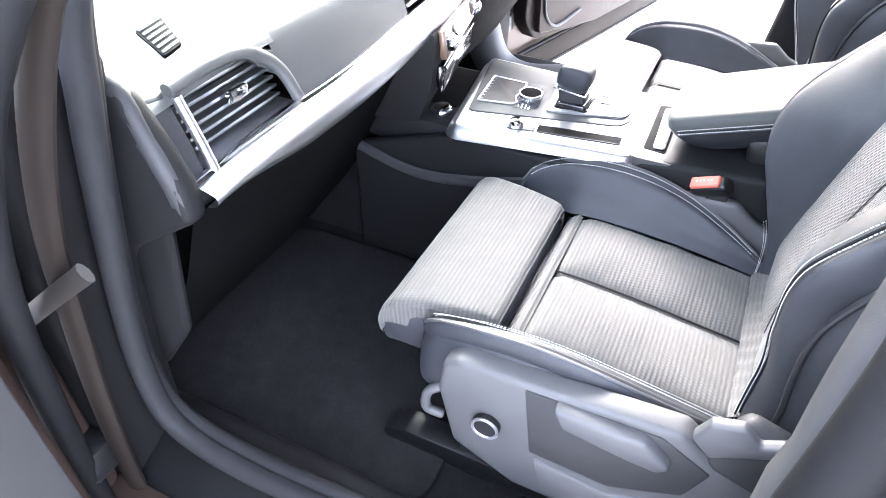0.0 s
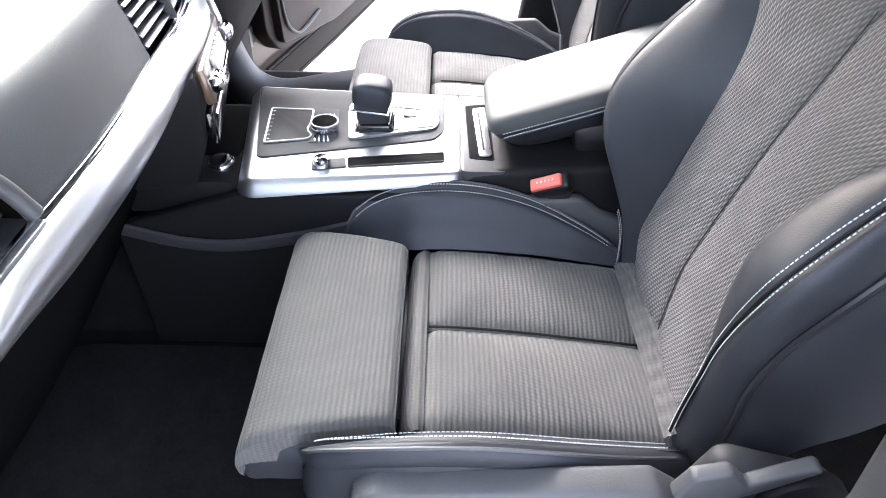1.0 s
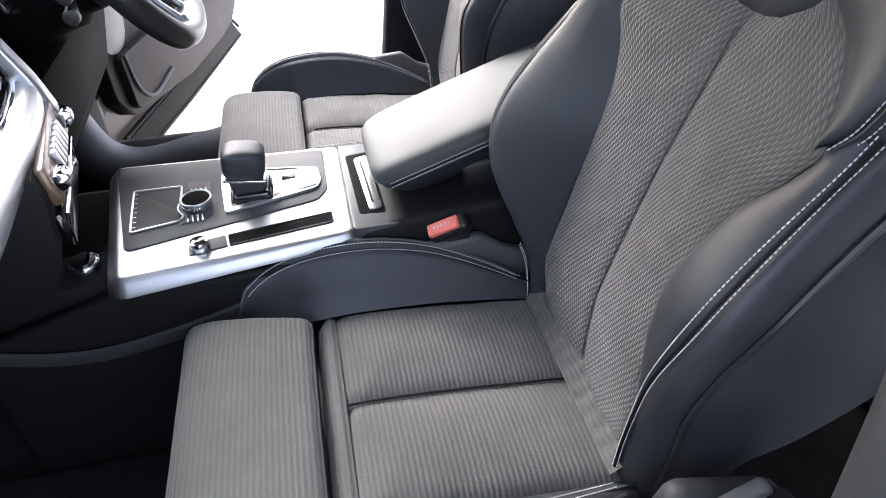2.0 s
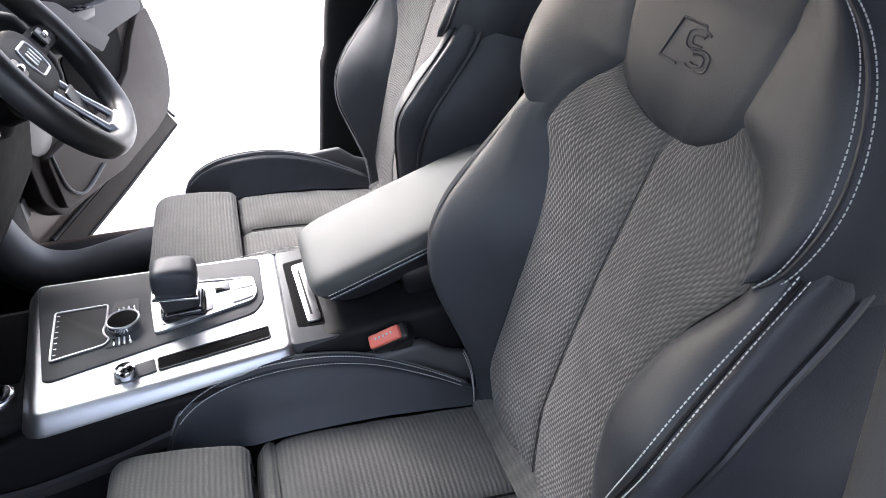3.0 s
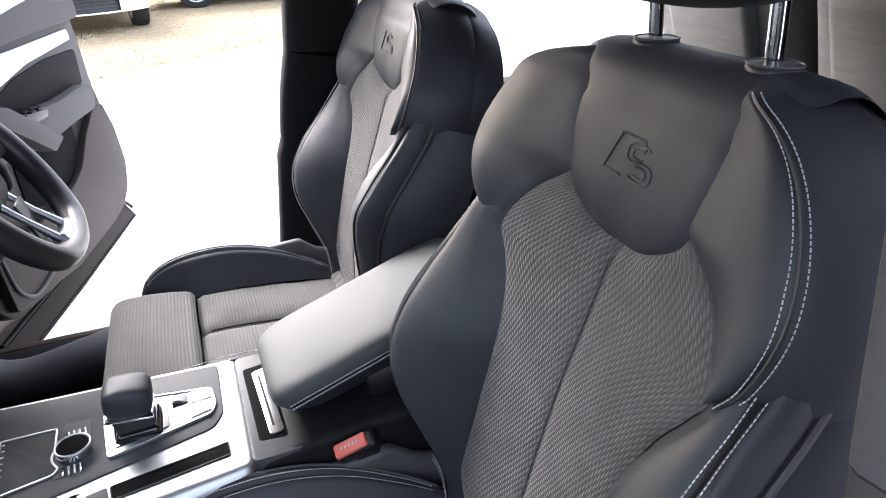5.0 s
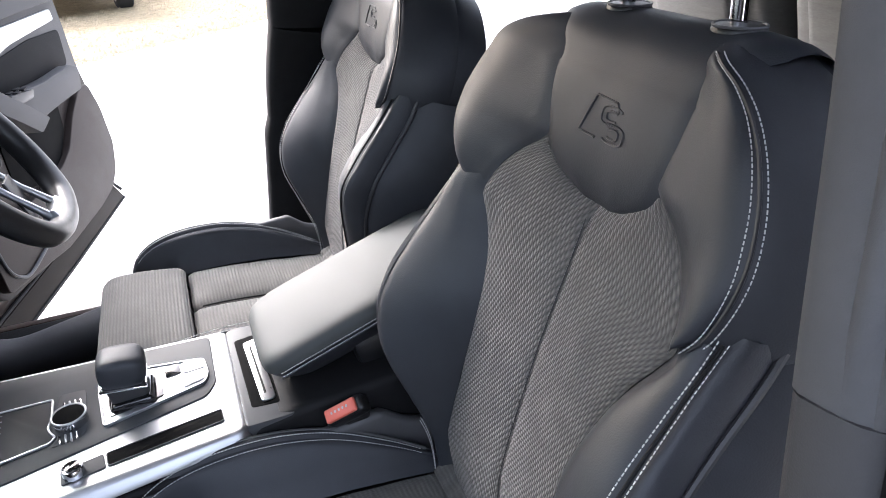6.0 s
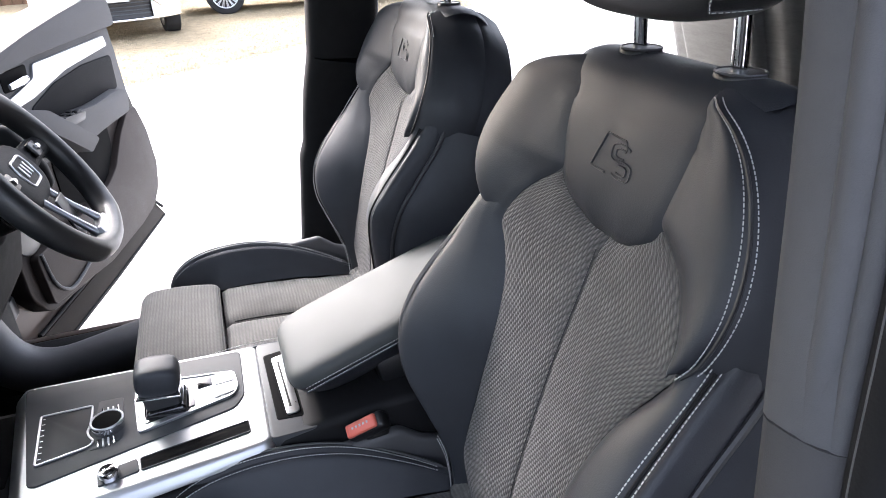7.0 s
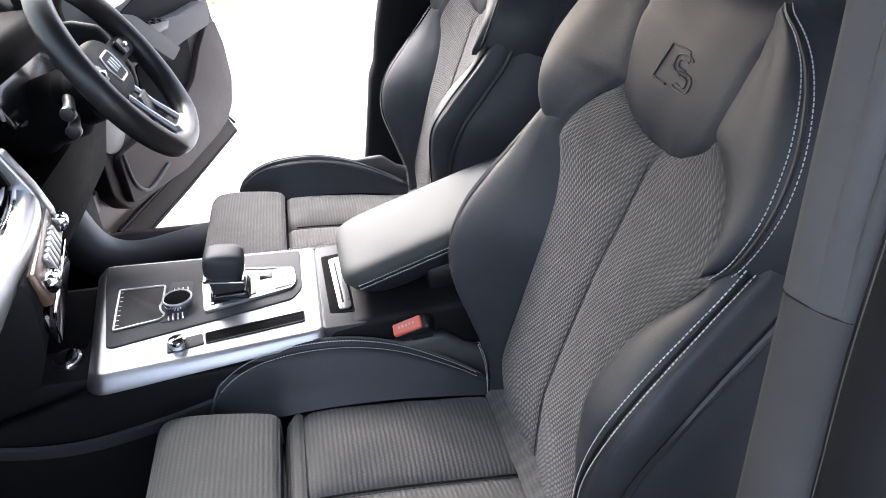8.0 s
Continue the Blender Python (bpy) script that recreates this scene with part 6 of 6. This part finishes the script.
solo("gravel_yard", gv, GRAVEL_BED, "straw-coloured gravel beyond the concrete", "gravel", "structure")
rng = random.Random(5)
pv, pf = [], []
for _ in range(9000):
    y = rng.uniform(-3.5, 4.5)
    x = gravel_edge(y) + 7.5 * rng.random() ** 1.6 - 0.15
    r = rng.uniform(0.010, 0.030)
    a = rng.random() * 6.3
    o = len(pv)
    base = [(math.cos(a + k * 1.571) * r * rng.uniform(0.7, 1.5), math.sin(a + k * 1.571) * r * rng.uniform(0.6, 1.2)) for k in range(4)]
    pv += [(x + p, y + q, 0.012) for p, q in base] + [(x, y, 0.014 + r * rng.uniform(0.7, 1.1))]
    pf += [(o + k, o + (k + 1) % 4, o + 4) for k in range(4)]
pme = bpy.data.meshes.new("pebbles")
pme.from_pydata(pv, [], pf)
pme.materials.append(PEBBLE)
tagged(new("pebbles", pme), "loose straw-coloured pebbles", "gravel", kind="stuff")


def road_wheel(car, x, y, turn, r=0.345, wdt=0.23, axis=(1, 0, 0)):
    """A tyre with a spoked alloy rim on one side."""
    m = Matrix.Translation((x, y, r)) @ Matrix.Rotation(turn, 4, "Z")
    prof = [(-0.5, 0.66), (-0.5, 0.90), (-0.42, 0.98), (-0.2, 1.0), (0.2, 1.0), (0.42, 0.98), (0.5, 0.90), (0.5, 0.66)]
    own = bmesh.new()
    n = 48
    ring = [[own.verts.new(m @ Vector((u * wdt, v * r * math.cos(2 * math.pi * k / n), v * r * math.sin(2 * math.pi * k / n)))) for u, v in prof] for k in range(n)]
    for k in range(n):
        a, b = ring[k], ring[(k + 1) % n]
        for j in range(len(prof) - 1):
            own.faces.new((a[j], a[j + 1], b[j + 1], b[j]))
    bmesh.ops.recalc_face_normals(own, faces=own.faces[:])
    w = part("wheel", own, TYRE, car, "black tyre on a silver alloy rim")
    for sx in (-1, 1):
        rb = cyl(m @ Vector((sx * wdt * 0.30, 0, 0)), m.to_3x3() @ Vector((1, 0, 0)), r * 0.66, 0.02, None, 0.0, 40)
        part("rim_well", rb, BLACK, w)
        part("rim_lip", tube([m @ Vector((sx * wdt * 0.46, r * 0.665 * math.cos(2 * math.pi * k / 40), r * 0.665 * math.sin(2 * math.pi * k / 40))) for k in range(40)], 0.012, 8, closed=True), RIM, w)
        sp = None
        for k in range(15):
            a = 2 * math.pi * k / 15
            for da in (-0.05, 0.05):
                sp = tube([m @ Vector((sx * wdt * 0.42, r * q * math.cos(a + da * w_), r * q * math.sin(a + da * w_))) for q, w_ in ((0.14, 1), (0.4, 1.0), (0.66, 1.3))], 0.009, 6, bm=sp)
        part("spokes", sp, RIM, w)
        part("hub_cap", cyl(m @ Vector((sx * wdt * 0.43, 0, 0)), m.to_3x3() @ Vector((1, 0, 0)), r * 0.16, 0.02, None, 0.004, 24), RIM, w)
    return w


# white car, nose towards the forecourt
def make_white_car():
    X, Y0, Y1 = 9.65, 0.62, 2.56
    car = thing("parked_car", (X + 2, 1.4, 0), "white parked car with dark lower grille facing the forecourt", "car", "parked cars")
    mid = (Y0 + Y1) / 2

    def nose(yy):
        return X + 0.42 * abs((yy - mid) / (Y1 - Y0) * 2) ** 2.6

    def front(rows, name, material, label="", inset=0.0, y0=Y0, y1=Y1):
        prof = curve_through([(a, 0, z) for a, z in rows], 8 * (len(rows) - 1))

        def pt(a, b):
            yy = y0 + (y1 - y0) * a
            q = prof[round(b * (len(prof) - 1))]
            return Vector((nose(yy) + q.x + inset, yy, q.z))
        return part(name, sheet(pt, 40, len(prof) - 1, "", flip=False), material, car, label)
    front([(0.03, 0.56), (0.0, 0.62), (-0.01, 0.68), (0.02, 0.74)], "bumper", WHITE_PAINT, "white bumper")
    front([(0.06, 0.27), (-0.02, 0.285), (-0.01, 0.315), (0.05, 0.325)], "front_lip", CHROME, "bright front lip")
    g = front([(0.05, 0.325), (0.06, 0.44), (0.05, 0.56)], "lower_grille", BLACK, "black lower grille", 0, Y0 + 0.42, Y1 - 0.42)
    for z in (0.37, 0.42, 0.47, 0.52):
        part("grille_bar", tube([(nose(y) + 0.045, y, z) for y in [Y0 + 0.44 + (Y1 - Y0 - 0.88) * k / 16 for k in range(17)]], 0.010, 6), SATIN, g)
    front([(0.0, 0.74), (0.04, 0.86), (0.10, 0.98)], "upper_grille", BLACK, "", 0.02, mid - 0.55, mid + 0.55)
    for ya, yb in ((Y0, Y0 + 0.42), (Y1 - 0.42, Y1)):
        front([(0.03, 0.30), (0.0, 0.40), (0.02, 0.56)], "bumper_corner", WHITE_PAINT, "white bumper corner", 0.0, ya, yb)
        inn = (ya + yb) / 2 + (0.10 if ya == Y0 else -0.10)
        part("corner_blade", tube([(nose(y) - 0.02, y, z) for y, z in (((yb if ya == Y0 else ya), 0.56), (inn, 0.47), ((ya if ya == Y0 else yb), 0.50))], 0.022, 8), CHROME, car, "bright corner blade")
        lamp = front([(0.02, 0.72), (0.06, 0.80), (0.14, 0.90)], "headlamp", LAMP_GLASS, "clear headlamp", 0.0, ya + 0.01, yb - 0.02)
        lamp.visible_shadow = False
        front([(0.09, 0.72), (0.11, 0.80), (0.17, 0.90)], "lamp_bowl", SATIN, "", 0.0, ya + 0.01, yb - 0.02)
    front([(0.02, 0.74), (0.05, 0.84), (0.12, 0.94), (0.22, 1.0)], "front_panel", WHITE_PAINT, "", 0.06)
    body = [(X + 0.25, 0.30), (X + 0.2, 0.98), (X + 1.2, 1.08), (X + 1.9, 1.62), (X + 3.6, 1.68), (X + 4.4, 1.10), (X + 4.5, 0.35)]
    own = prism([(a, b) for a, b in body], 1, Y0, Y1, 0.08, 3)
    part("body", own, WHITE_PAINT, car, "white body")
    part("number_plate", box((nose(mid) + 0.0, mid, 0.60), (0.02, 0.52, 0.11), 0.004), THREAD, car, "plain pale plate")
    for yy in (Y0 + 0.12, Y1 - 0.12):
        road_wheel(car, X + 0.78, yy, math.pi / 2)
        road_wheel(car, X + 3.4, yy, math.pi / 2)
    return car


white_car = make_white_car()
white_car.rotation_euler = (0, 0, radians(10))


def make_far_car():
    """A silver car seen side-on behind the white one."""
    X, Y = 12.3, -0.40
    car = thing("parked_car", (X, Y - 1.2, 0), "silver parked car with multi-spoke wheels on the gravel", "car", "parked cars")
    side = [(0.95, 0.32), (0.95, 0.85), (0.4, 1.0), (-0.6, 1.06), (-1.3, 1.50), (-2.9, 1.52), (-3.6, 1.05), (-3.7, 0.35), (-3.1, 0.30), (-2.95, 0.62), (-2.3, 0.62), (-2.15, 0.30), (-0.40, 0.30), (-0.34, 0.62), (0.34, 0.62), (0.40, 0.30)]
    own = prism([(Y + a, b) for a, b in side], 0, X - 0.02, X + 1.75, 0.03)
    part("body", own, SILVER_PAINT, car, "silver body")
    part("side_glass", prism([(Y + a, b) for a, b in ((-0.75, 1.06), (-1.38, 1.44), (-2.8, 1.45), (-3.3, 1.06))], 0, X - 0.028, X - 0.021), SCREEN, car)
    for yy in (Y, Y - 2.62):
        for xx in (X + 0.10, X + 1.63):
            road_wheel(car, xx, yy, radians(-4), 0.35)
    return car


make_far_car()
fence = thing("fence", (18, 0, 0), "brown timber fence at the back of the yard", "fence")
part("fence_boarding", box((18.06, 0, 0.9), (0.02, 40, 1.8), 0), WOOD, fence)
for i in range(60):
    part("fence_board", box((18.0, -6 + 0.22 * i, 0.9), (0.03, 0.20, 1.8), 0.004), WOOD, fence)
